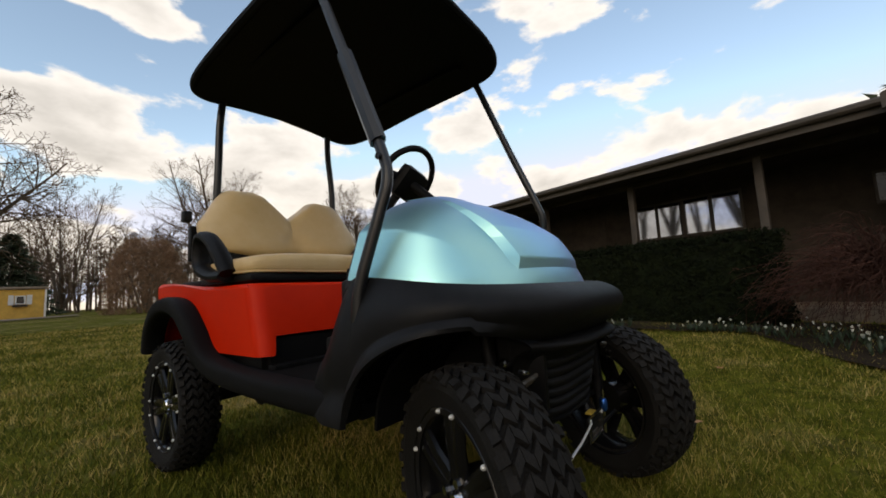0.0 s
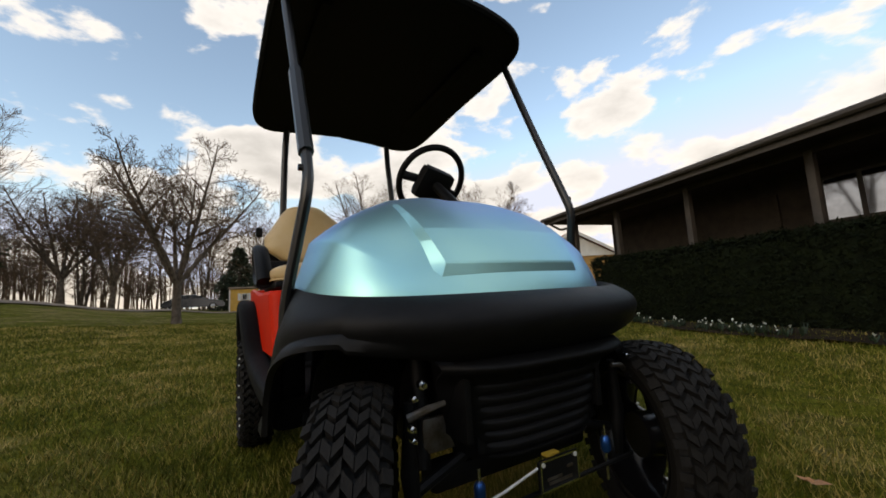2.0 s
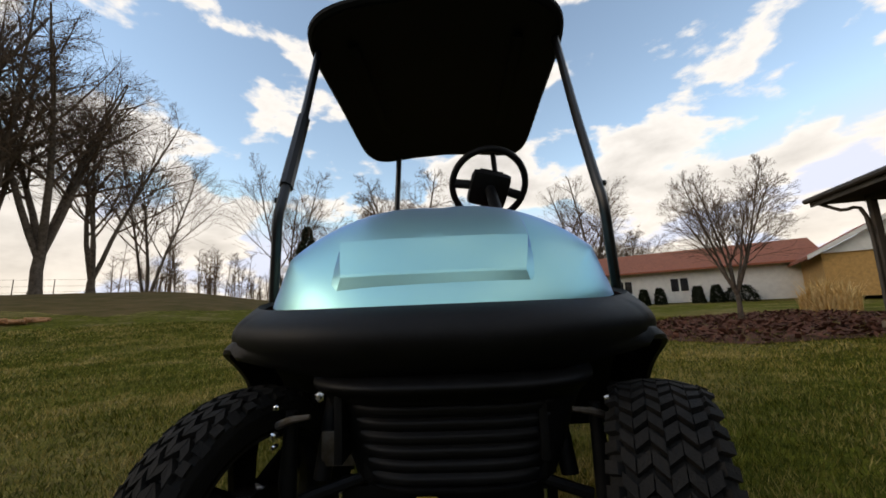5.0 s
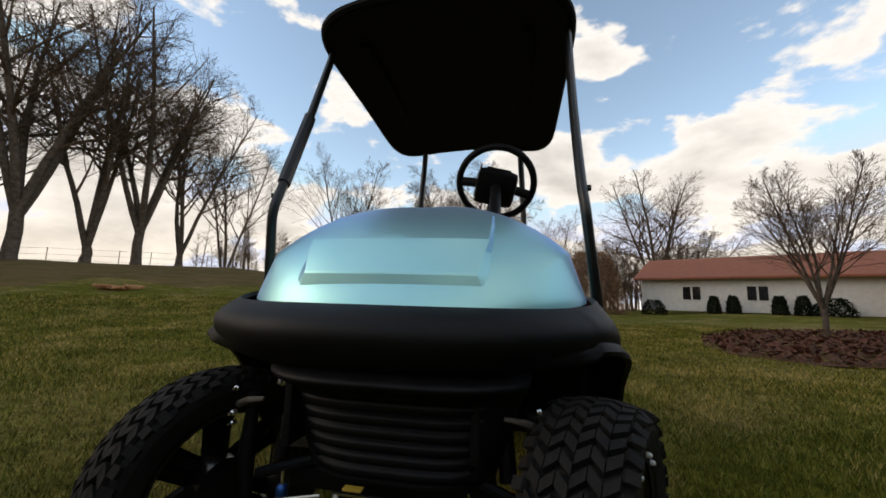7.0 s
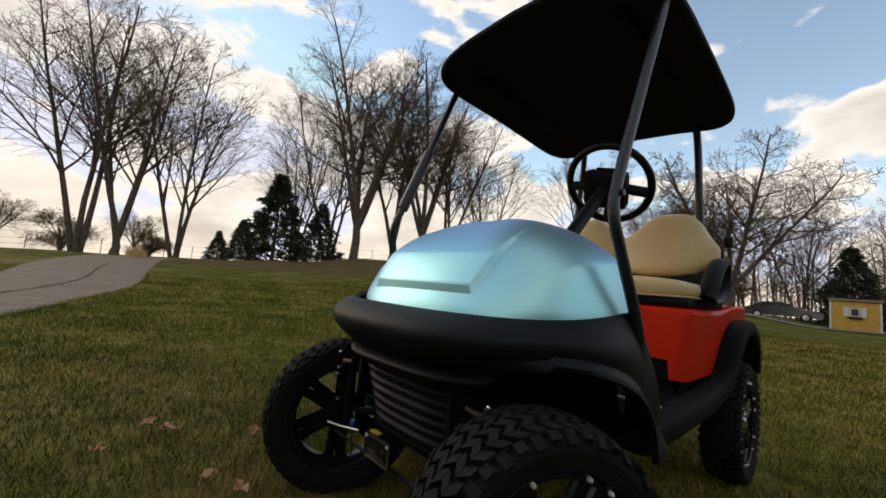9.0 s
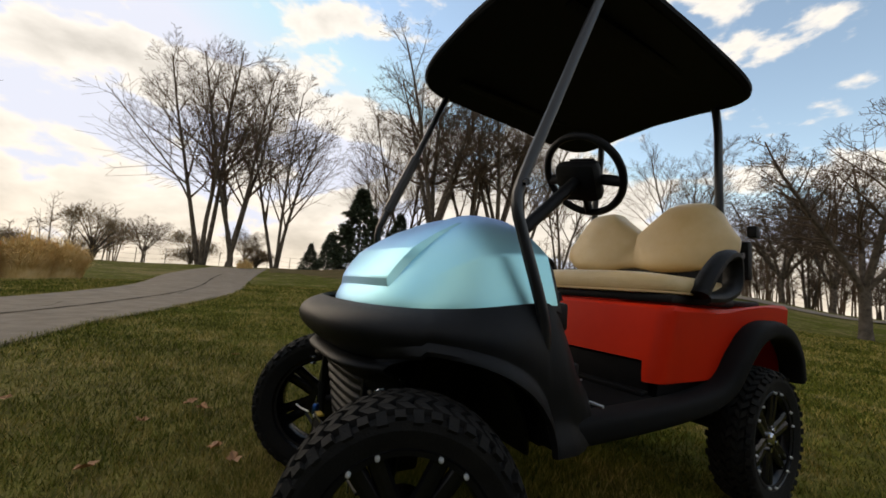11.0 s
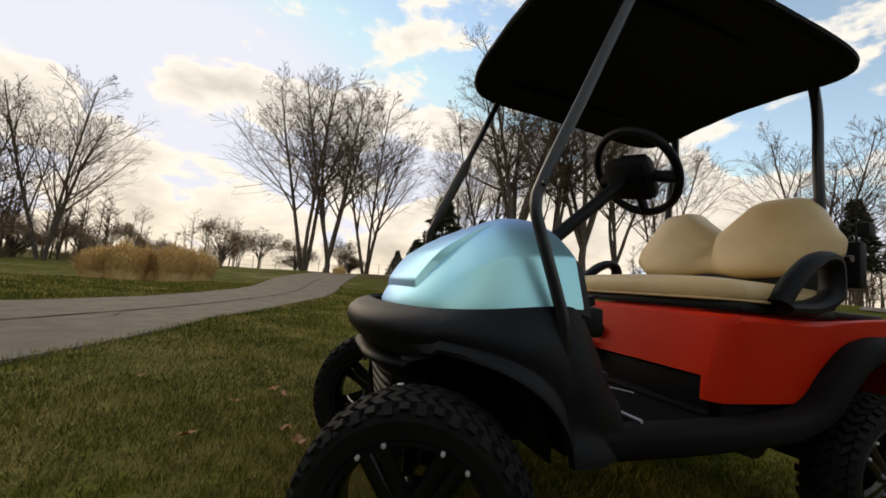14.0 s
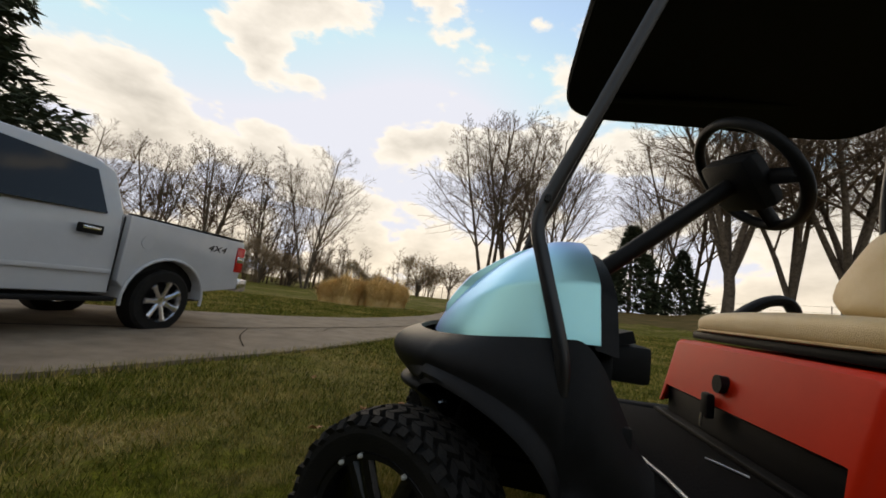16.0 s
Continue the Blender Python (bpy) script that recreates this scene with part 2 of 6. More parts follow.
def blade_material():
    """Single blades: green, some straw, drifting with the lawn's worn patches."""
    m = bpy.data.materials.new("grass_blades")
    m.use_nodes = True
    n, l = m.node_tree.nodes, m.node_tree.links
    b = n["Principled BSDF"]
    b.inputs["Roughness"].default_value, b.inputs["Specular IOR Level"].default_value = 0.75, 0.12
    t, geo = n.new("ShaderNodeTexCoord"), n.new("ShaderNodeNewGeometry")
    a = n.new("ShaderNodeTexNoise")
    a.inputs["Scale"].default_value, a.inputs["Detail"].default_value, a.inputs["Roughness"].default_value = 0.9, 8, 0.7
    l.new(t.outputs["Object"], a.inputs["Vector"])
    add = n.new("ShaderNodeMath")
    add.operation = "MULTIPLY_ADD"
    l.new(geo.outputs["Random Per Island"], add.inputs[0])
    add.inputs[1].default_value = 0.40
    l.new(a.outputs["Fac"], add.inputs[2])
    r = n.new("ShaderNodeValToRGB")
    e = r.color_ramp.elements
    e[0].position, e[1].position = 0.565, 0.94
    e[0].color, e[1].color = (0.060, 0.073, 0.008, 1), (0.50, 0.36, 0.13, 1)
    q = e.new(0.72)
    q.color = (0.165, 0.160, 0.020, 1)
    l.new(add.outputs[0], r.inputs[0])
    l.new(r.outputs[0], b.inputs["Base Color"])
    return m


M_GRASS = blade_material()


# ---- mesh helpers ----
def part(name, bm, mat, parent=None, label="", smooth=True, at=None):
    me = bpy.data.meshes.new(name)
    bm.normal_update()
    bm.to_mesh(me)
    bm.free()
    me.materials.append(mat)
    if smooth:
        me.polygons.foreach_set("use_smooth", [True] * len(me.polygons))
        me.set_sharp_from_angle(angle=radians(38))
    ob = new(name, me)
    if at is not None:
        ob.matrix_basis = at
    if parent is not None:
        ob.parent = parent
    if label:
        ob["label"] = label
    return ob


def raw(name, verts, faces, mat, parent=None, smooth=False):
    me = bpy.data.meshes.new(name)
    me.from_pydata(verts, [], faces)
    me.materials.append(mat)
    if smooth:
        me.polygons.foreach_set("use_smooth", [True] * len(me.polygons))
    ob = new(name, me)
    if parent is not None:
        ob.parent = parent
    return ob


def thing(name, label, category, m=None, group="", kind=""):
    ob = new(name)
    ob.empty_display_size = 0.1
    if m is not None:
        ob.matrix_basis = m
    return tagged(ob, label, category, group, kind)


def box(cx, cy, cz, sx, sy, sz, bev=0.0, m=None, bm=None, seg=2):
    b = bm or bmesh.new()
    r = bmesh.ops.create_cube(b, size=1.0, matrix=(m or Matrix()) @ Matrix.Translation((cx, cy, cz)) @ Matrix.Diagonal((sx, sy, sz, 1)))
    if bev:
        vs = set(r["verts"])
        bmesh.ops.bevel(b, geom=[e for e in b.edges if e.verts[0] in vs], offset=bev, segments=seg, affect="EDGES", profile=0.6)
    return b


def soft_pow(x, e):
    return math.copysign(abs(x) ** e, x)


def tube(points, radius, sides=10, bm=None, flat=1.0, caps=True, sq=1.0):
    """A swept tube through points; radius one number or one a point."""
    b = bm or bmesh.new()
    pts = [Vector(p) for p in points]
    rad = radius if isinstance(radius, (list, tuple)) else [radius] * len(pts)
    rings = []
    ref = None
    for k, p in enumerate(pts):
        d = (pts[min(k + 1, len(pts) - 1)] - pts[max(k - 1, 0)]).normalized()
        if ref is None:
            ref = Vector((0, 0, 1)) if abs(d.z) < 0.9 else Vector((0, 1, 0))
        s = d.cross(ref).normalized()
        ref = s.cross(d).normalized()
        rings.append([b.verts.new(p + (s * soft_pow(math.cos(2 * math.pi * (j + 0.5) / sides), sq) * flat + ref * soft_pow(math.sin(2 * math.pi * (j + 0.5) / sides), sq)) * rad[k]) for j in range(sides)])
    for r0, r1 in zip(rings, rings[1:]):
        for j in range(sides):
            b.faces.new((r0[j], r0[(j + 1) % sides], r1[(j + 1) % sides], r1[j]))
    if caps:
        b.faces.new(rings[0][::-1])
        b.faces.new(rings[-1])
    return b


def curve(points, n=8):
    """Points along a smooth line through the given ones."""
    p = [Vector(q).to_3d() for q in points]
    p = [2 * p[0] - p[1]] + p + [2 * p[-1] - p[-2]]
    out = []
    for k in range(1, len(p) - 2):
        for j in range(n):
            t = j / n
            a, b_, c, d = p[k - 1:k + 3]
            out.append(0.5 * (2 * b_ + (c - a) * t + (2 * a - 5 * b_ + 4 * c - d) * t * t + (3 * b_ - a - 3 * c + d) * t ** 3))
    return out + [p[-2]]


def lathe(profile, n=48, bm=None, axis="y"):
    """Profile of (radius, along) turned round the y axis."""
    b = bm or bmesh.new()
    rings = [[b.verts.new((r * math.cos(2 * math.pi * j / n), a, r * math.sin(2 * math.pi * j / n))) for j in range(n)] for r, a in profile]
    for r0, r1 in zip(rings, rings[1:]):
        for j in range(n):
            b.faces.new((r0[j], r0[(j + 1) % n], r1[(j + 1) % n], r1[j]))
    return b


def grid(fn, nu, nv, bm=None, close=False):
    b = bm or bmesh.new()
    vs = [[b.verts.new(fn(i / nu, j / nv)) for j in range(nv + (0 if close else 1))] for i in range(nu + 1)]
    for i in range(nu):
        for j in range(nv):
            b.faces.new((vs[i][j], vs[i + 1][j], vs[i + 1][(j + 1) % len(vs[0])], vs[i][(j + 1) % len(vs[0])]))
    return b


def thicken(b, d):
    b.normal_update()
    bmesh.ops.solidify(b, geom=b.faces[:], thickness=d)
    return b


def step(a, b_, x):
    t = min(1, max(0, (x - a) / (b_ - a)))
    return t * t * (3 - 2 * t)


# ---- ground ----
BANK = ((0, 0.3), (40, 0.9), (60, 0.9), (75, 0.4), (90, 0.25), (98, 0.9), (112, 2.3), (130, 3.6), (148, 3.2), (160, 2.1), (170, 1.4), (182, 1.1), (192, 0.7), (205, -0.1), (240, -0.3), (300, 0.0), (360, 0.3))


def rise(x, y):
    """Height of the ground: level by the cart, a bank to the south-west."""
    r = math.hypot(x, y)
    az = math.degrees(math.atan2(-x, y)) % 360
    for (a0, h0), (a1, h1) in zip(BANK, BANK[1:]):
        if az <= a1:
            amount = h0 + (h1 - h0) * step(a0, a1, az)
            break
    near_house = 0.10 * step(3.0, 5.0, x * 0.225 + y * 0.974)
    far_part = amount * step(5, 46, r)
    return max(far_part, near_house) if far_part >= 0 else far_part + near_house


def sheet():
    radii = [0.0] + [0.35 * 1.115 ** k for k in range(62)] + [500, 900, 1600, 3000]
    n = 128
    verts, faces = [(0, 0, 0)], []
    for r in radii[1:]:
        for k in range(n):
            a = 2 * math.pi * k / n
            x, y = r * math.cos(a), r * math.sin(a)
            z = rise(x, y) + (0.02 * noise.noise((x * 0.6, y * 0.6, 0)) if r < 60 else 0)
            if r > 120:
                z -= (r - 120) * 0.004
            verts.append((x, y, z))
    for k in range(n):
        faces.append((0, 1 + k, 1 + (k + 1) % n))
    for i in range(len(radii) - 2):
        for k in range(n):
            a, b_ = 1 + i * n, 1 + (i + 1) * n
            faces.append((a + k, b_ + k, b_ + (k + 1) % n, a + (k + 1) % n))
    ob = raw("ground", verts, faces, M_LAWN, smooth=True)
    tagged(ob, "spring lawn of dull green grass with straw patches", "lawn", kind="structure")


sheet()


DRIVE_HALF = [4.2, 3.2, 2.15, 1.5, 1.45, 1.6, 2.0, 2.0]
DRIVE_MID = curve([(10.5, 4.5), (6.6, 0.2), (4.45, -2.8), (3.2, -6.0), (2.3, -9.0), (1.2, -14.0), (0.5, -23), (-1.5, -36)], 10)


def drive():
    mid, half = DRIVE_MID, DRIVE_HALF
    b = bmesh.new()
    rows = []
    for k, p in enumerate(mid):
        d = (mid[min(k + 1, len(mid) - 1)] - mid[max(k - 1, 0)]).normalized()
        s = Vector((-d.y, d.x, 0))
        f = k / 10
        i = min(int(f), 6)
        w = half[i] + (half[i + 1] - half[i]) * (f - i)
        row = []
        for j in range(9):
            q = p + s * w * (j / 4 - 1)
            row.append(b.verts.new((q.x, q.y, rise(q.x, q.y) + 0.035)))
        rows.append(row)
    edge = {v: v.co.copy() for row in rows for v in row}
    for r0, r1 in zip(rows, rows[1:]):
        for j in range(8):
            b.faces.new((r0[j], r0[j + 1], r1[j + 1], r1[j]))
    ex = bmesh.ops.extrude_face_region(b, geom=b.faces[:])
    for v in ex["geom"]:
        if isinstance(v, bmesh.types.BMVert):
            v.co.z -= 0.12
    bmesh.ops.recalc_face_normals(b, faces=b.faces[:])
    ob = part("driveway", b, M_CONC, smooth=False)
    tagged(ob, "weathered grey concrete driveway with a long dark joint", "driveway", kind="structure")
    # grass leaning over the slab's edges
    rng = random.Random(91)
    verts, faces = [], []
    for r0, r1 in zip(rows[12:56], rows[13:57]):
        for j in (0, 8):
            p, q = edge[r0[j]], edge[r1[j]]
            inward = (edge[r0[4]] - p).normalized()
            for k in range(int((q - p).length * 260)):
                root = p.lerp(q, rng.random())
                root = root + inward * (rng.gauss(-0.01, 0.03) + 0.05 * noise.noise(root * 2.3))
                root.z = rise(root.x, root.y)
                a, h = rng.uniform(0, 6.283), rng.uniform(0.045, 0.095)
                w = Vector((math.cos(a), math.sin(a), 0)) * 0.0035
                lean = Vector((rng.gauss(0, 0.025), rng.gauss(0, 0.025), h)) + inward * 0.02
                i = len(verts)
                verts += [root - w, root + w, root + lean]
                faces.append((i, i + 1, i + 2))
    tagged(raw("edge_grass", verts, faces, M_GRASS), "ragged lawn grass along the driveway's edge", "grass", kind="stuff")
    # joint along the slab
    b = bmesh.new()
    line = []
    for k, p in enumerate(mid[:62]):
        d = (mid[min(k + 1, len(mid) - 1)] - mid[max(k - 1, 0)]).normalized()
        s = Vector((-d.y, d.x, 0))
        q = p + s * -0.25
        line.append((q, s))
    vs = [(b.verts.new((q.x + s.x * w, q.y + s.y * w, rise(q.x, q.y) + 0.042)), b.verts.new((q.x - s.x * w, q.y - s.y * w, rise(q.x, q.y) + 0.042))) for (q, s), w in zip(line, [0.025 + 0.012 * math.sin(k * 1.7) for k in range(len(line))])]
    for a, c in zip(vs, vs[1:]):
        b.faces.new((a[0], a[1], c[1], c[0]))
    part("joint", b, M_SOIL, ob)
    for pts in (((3.4, -3.9), (2.9, -4.8), (3.0, -5.6), (2.7, -6.3)), ((2.7, -2.6), (3.2, -3.2), (3.6, -3.9)), ((3.4, -6.3), (2.8, -7.2), (2.8, -8.3)), ((1.6, -10.2), (1.2, -11.4), (1.3, -12.4))):
        b = bmesh.new()
        row = [(b.verts.new((x - 0.006, y - 0.006, rise(x, y) + 0.041)), b.verts.new((x + 0.006, y + 0.006, rise(x, y) + 0.041))) for x, y, z in curve([(*q, 0) for q in pts], 5)]
        for a, c in zip(row, row[1:]):
            b.faces.new((a[0], a[1], c[1], c[0]))
        part("crack", b, M_SOIL, ob)


drive()

# ---- golf cart: x forward, y to its left ----
cart = thing("golf_cart", "lifted golf cart with pearl blue hood, red body, tan seats", "golf cart")
AXF, AXR, TYRE = 0.04, -1.76, 0.30


HX, HL, HW, HTOP = -0.42, 0.47, 0.55, 1.165


def hood_height(s, side, x):
    """Height of the hood at radius s (1 at its rim); side is 0 on the nose, 1 on the flank."""
    z0 = 0.785 + 0.055 * min(1, max(0, (0.1 - x) / 0.5))
    sh, fs = 0.955 - 0.045 * side, 0.22 + 0.27 * side
    if s >= sh:
        k = (1 - s) / (1 - sh)
        f = fs * (0.9 * k + 0.1 * k * k)
    else:
        f = fs + (1 - fs) * (1 - (s / sh) ** (1.45 + 0.95 * side))
    smooth = max(0.0, 1 - s ** (1.55 + 0.65 * side)) ** (0.74 - 0.14 * side)
    f = smooth + (f - smooth) * 0.75 * step(0.42, 0.86, side)
    return z0 + (HTOP - z0) * f


def hood_point(u, v):
    phi = (v - 0.5) * math.pi
    c, sn = abs(math.cos(phi)) ** 0.72, math.copysign(abs(math.sin(phi)) ** 0.86, phi)
    side = math.sin(phi) ** 2
    sh = 0.955 - 0.045 * side
    s = 1 - (1 - sh) * u / 0.25 if u < 0.25 else sh * (1 - (u - 0.25) / 0.75)
    x = HX + HL * c * s
    return x, HW * sn * s, hood_height(s, side, x)


def hood_front(y, z):
    """Where the hood's nose stands at width y and height z."""
    lo, hi = HX, HX + HL
    for k in range(40):
        x = (lo + hi) / 2
        # radius and bearing of the plan point
        s0, s1 = 0.0, 1.6
        for j in range(30):
            s = (s0 + s1) / 2
            q = ((x - HX) / (HL * s)) ** (2 / 0.72) + (abs(y) / (HW * s)) ** (2 / 0.86)
            s0, s1 = (s, s1) if q > 1 else (s0, s)
        phi = math.atan2((abs(y) / (HW * s)) ** (1 / 0.86), ((x - HX) / (HL * s)) ** (1 / 0.72))
        lo, hi = (x, hi) if s < 1 and hood_height(s, math.sin(phi) ** 2, x) > z else (lo, x)
    return (lo + hi) / 2


b = grid(hood_point, 80, 160)
bmesh.ops.remove_doubles(b, verts=b.verts[:], dist=0.0005)
bmesh.ops.recalc_face_normals(b, faces=b.faces[:])
hood = part("hood", thicken(b, 0.006), M_PAINT, cart, "pearlescent blue hood with a shoulder crease")
# crisp raised visor panel on the nose: (height, half width, proud)
VISOR = ((1.128, 0.254, -0.006), (1.09, 0.262, 0.010), (1.05, 0.264, 0.020), (1.010, 0.263, 0.0295), (0.988, 0.262, 0.0340), (0.981, 0.2615, 0.0330), (0.950, 0.254, 0.0280), (0.915, 0.246, 0.0220), (0.889, 0.239, 0.0178), (0.882, 0.239, 0.0150), (0.866, 0.244, 0.0055), (0.848, 0.250, -0.004))


def visor_part():
    b = bmesh.new()
    n = 24
    rows = []
    for z, w, e in VISOR:
        row = []
        for j in range(n + 1):
            y = w * (2 * j / n - 1)
            row.append(b.verts.new((hood_front(y * 0.97, z) + e, y - 0.008, z)))
        # side facets fall back into the hood
        for s in (-1, 1):
            y = s * max(w + 0.012, 0.272)
            row.insert(0 if s < 0 else len(row), b.verts.new((hood_front(y, z) - 0.004, y - 0.008, z)))
        rows.append(row)
    for r0, r1 in zip(rows, rows[1:]):
        for j in range(len(r0) - 1):
            b.faces.new((r0[j], r0[j + 1], r1[j + 1], r1[j]))
    bmesh.ops.recalc_face_normals(b, faces=b.faces[:])
    ob = part("visor_panel", b, M_PAINT, hood, "raised visor panel in the same pearl blue")
    ob.data.set_sharp_from_angle(angle=radians(11))


visor_part()


def cowl_path(w):
    """Plan of the cowl's top edge, w from -1 (right rear) over the nose to 1 (left rear)."""
    t, sg = abs(w), (1 if w >= 0 else -1)
    if t < 0.62:
        phi = t / 0.62 * math.pi / 2
        c, sn = math.cos(phi) ** 0.70, math.sin(phi) ** 0.84
        return -0.30 + 0.36 * c, sg * 0.545 * sn, math.cos(phi), sg * math.sin(phi)
    k = (t - 0.62) / 0.38
    return -0.30 - 0.24 * k, sg * (0.545 + 0.006 * k), 0.0, float(sg)


def cowl_point(u, v):
    w = 2 * u - 1
    x, y, nx, ny = cowl_path(w)
    side = step(0.16, 0.58, abs(y)) if x > -0.30 else 1.0
    top = 0.788 + 0.055 * (1 - step(-0.42, 0.06, x))
    top -= 0.27 * (1 - step(-0.56, -0.36, x)) * side
    d = (x - AXF) / 0.375
    arch = 0.44 + 0.275 * math.sqrt(max(0.0, 1 - d * d)) if abs(d) < 1 else 0.45
    low_front = 0.650
    bottom = low_front * (1 - side) + max(arch, 0.45) * side if x > AXF - 0.09 else max(arch, 0.45)
    if x > AXF - 0.09:
        bottom = max(bottom, 0.650)
    z = top + (bottom - top) * v
    lip = 0.105 * math.sin(math.pi * min(1.0, v * 0.93 + 0.07)) ** 0.75
    flare = 0.055 * math.sin(math.pi * 0.5 * min(1.0, v * 1.6)) + 0.03 * step(0.75, 1.0, v)
    if x < -0.40:
        flare *= 1 - 0.55 * (1 - step(-0.54, -0.40, x))
    o = lip * (1 - side) + flare * side
    roll = 0.012 * math.sin(math.pi * v)
    return x + nx * o, y + ny * o, z + roll * (1 - side)


b = grid(cowl_point, 150, 22)
bmesh.ops.recalc_face_normals(b, faces=b.faces[:])
part("front_cowl", thicken(b, -0.016), M_BLACK, cart, "satin black plastic cowl with bumper lip and fender flares")
# inner wheel wells and dash shell
part("inner_shell", box(-0.24, 0, 0.66, 0.40, 0.50, 0.36, 0.03), M_BLACK, cart)


def well_point(s):
    def pt(u, v):
        a = radians(98 + 78 * u)
        return AXF - 0.395 * math.cos(math.pi - a) * (1.0 if a > 1.57 else 0.80), s * (0.24 + 0.28 * v), 0.37 + 0.345 * math.sin(a) ** 0.8
    return pt


for s in (1, -1):
    b = grid(well_point(s), 24, 4)
    part("wheel_well", thicken(b, 0.01), M_BLACK, cart, "black inner wheel arch")
    part("well_wall", box(-0.15, s * 0.235, 0.60, 0.40, 0.02, 0.30, 0.004), M_BLACK, cart)
b = bmesh.new()
sect = [(HX, 0.54 * sn_, 0.985 * hood_height(abs(sn_), 1, HX)) for sn_ in [k / 24 for k in range(-24, 25)]]
fr = [b.verts.new((x + 0.01, y, z)) for x, y, z in sect]
bk = [b.verts.new((x - 0.05, y * 0.97, z * 0.985)) for x, y, z in sect]
for k in range(48):
    b.faces.new((fr[k], fr[k + 1], bk[k + 1], bk[k]))
b.faces.new(bk)
bmesh.ops.recalc_face_normals(b, faces=b.faces[:])
part("dashboard", b, M_BLACK, cart, "black dashboard under the hood's rear edge")
part("firewall", box(-0.455, 0, 0.65, 0.03, 0.96, 0.38, 0.005), M_BLACK, cart)
for s in (1, -1):
    part("flank_liner", box(-0.47, s * 0.545, 0.565, 0.05, 0.07, 0.22, 0.012), M_BLACK, cart)
part("dash_shelf", thicken(grid(lambda u, v: (-0.46 - 0.06 * u, -0.48 + 0.96 * v, 0.835 + 0.02 * u), 4, 12), 0.03), M_BLACK, cart)
for s in (1, -1):
    part("dash_bin", box(-0.485, s * 0.40, 0.80, 0.16, 0.14, 0.095, 0.015), M_BLACK, cart)

# grille below the bumper
b = bmesh.new()


def grille_point(u, v):
    a = (v - 0.5) * 2
    z = 0.665 - 0.28 * u
    w = 0.340 - 0.095 * u
    rim = abs(a) ** 4
    groove = 0.0
    if 0.30 < u < 0.97 and abs(a) < 0.74:
        groove = 0.011 * (0.5 + 0.5 * math.cos((u - 0.30) / 0.67 * 6 * 2 * math.pi)) ** 2.5
    lip = 0.060 * math.exp(-((u - 0.14) / 0.10) ** 2)
    return 0.085 - 0.045 * u + lip - 0.10 * rim - groove - 0.05 * (1 - step(0.0, 0.08, u)), 0.03 + w * a, z


b = grid(grille_point, 84, 40)
bmesh.ops.recalc_face_normals(b, faces=b.faces[:])
part("grille", thicken(b, 0.01), M_BLACK, cart, "ribbed black plastic nose panel")
part("grille_backing", box(-0.06, 0.03, 0.53, 0.14, 0.44, 0.27, 0.02), M_BLACK, cart)

# number tag and pull rod
plate = part("tag_plate", box(0.10, -0.01, 0.352, 0.006, 0.14, 0.075, 0.004, bm=None), M_BLACK, cart, "small black metal tag with a pale border")
b = bmesh.new()
for (y, z, sy, sz) in ((-0.01, 0.386, 0.128, 0.004), (-0.01, 0.318, 0.128, 0.004), (-0.074, 0.352, 0.004, 0.068), (0.054, 0.352, 0.004, 0.068)):
    box(0.1045, y, z, 0.003, sy, sz, bm=b)
part("border", b, M_CHROME, plate)
for y, z, sy in ((-0.03, 0.342, 0.05), (-0.01, 0.332, 0.08), (0.025, 0.357, 0.02)):
    part("bar", box(0.1045, y, z, 0.003, sy, 0.006), M_STEEL, plate)
for y in (-0.066, 0.046):
    part("plate_bolt", tube([(0.1035, y, 0.379), (0.1075, y, 0.379)], 0.0055, 10), M_BRIGHT, plate)
part("pull_rod", tube([(0.118, -0.098, 0.385), (0.122, -0.20, 0.366), (0.120, -0.300, 0.350)], 0.0032, 8), M_BRIGHT, cart, "thin bright steel rod beside the tag")
part("yellow_tag", box(0.095, -0.03, 0.396, 0.02, 0.045, 0.006, 0.002), M_YELLOW, cart)

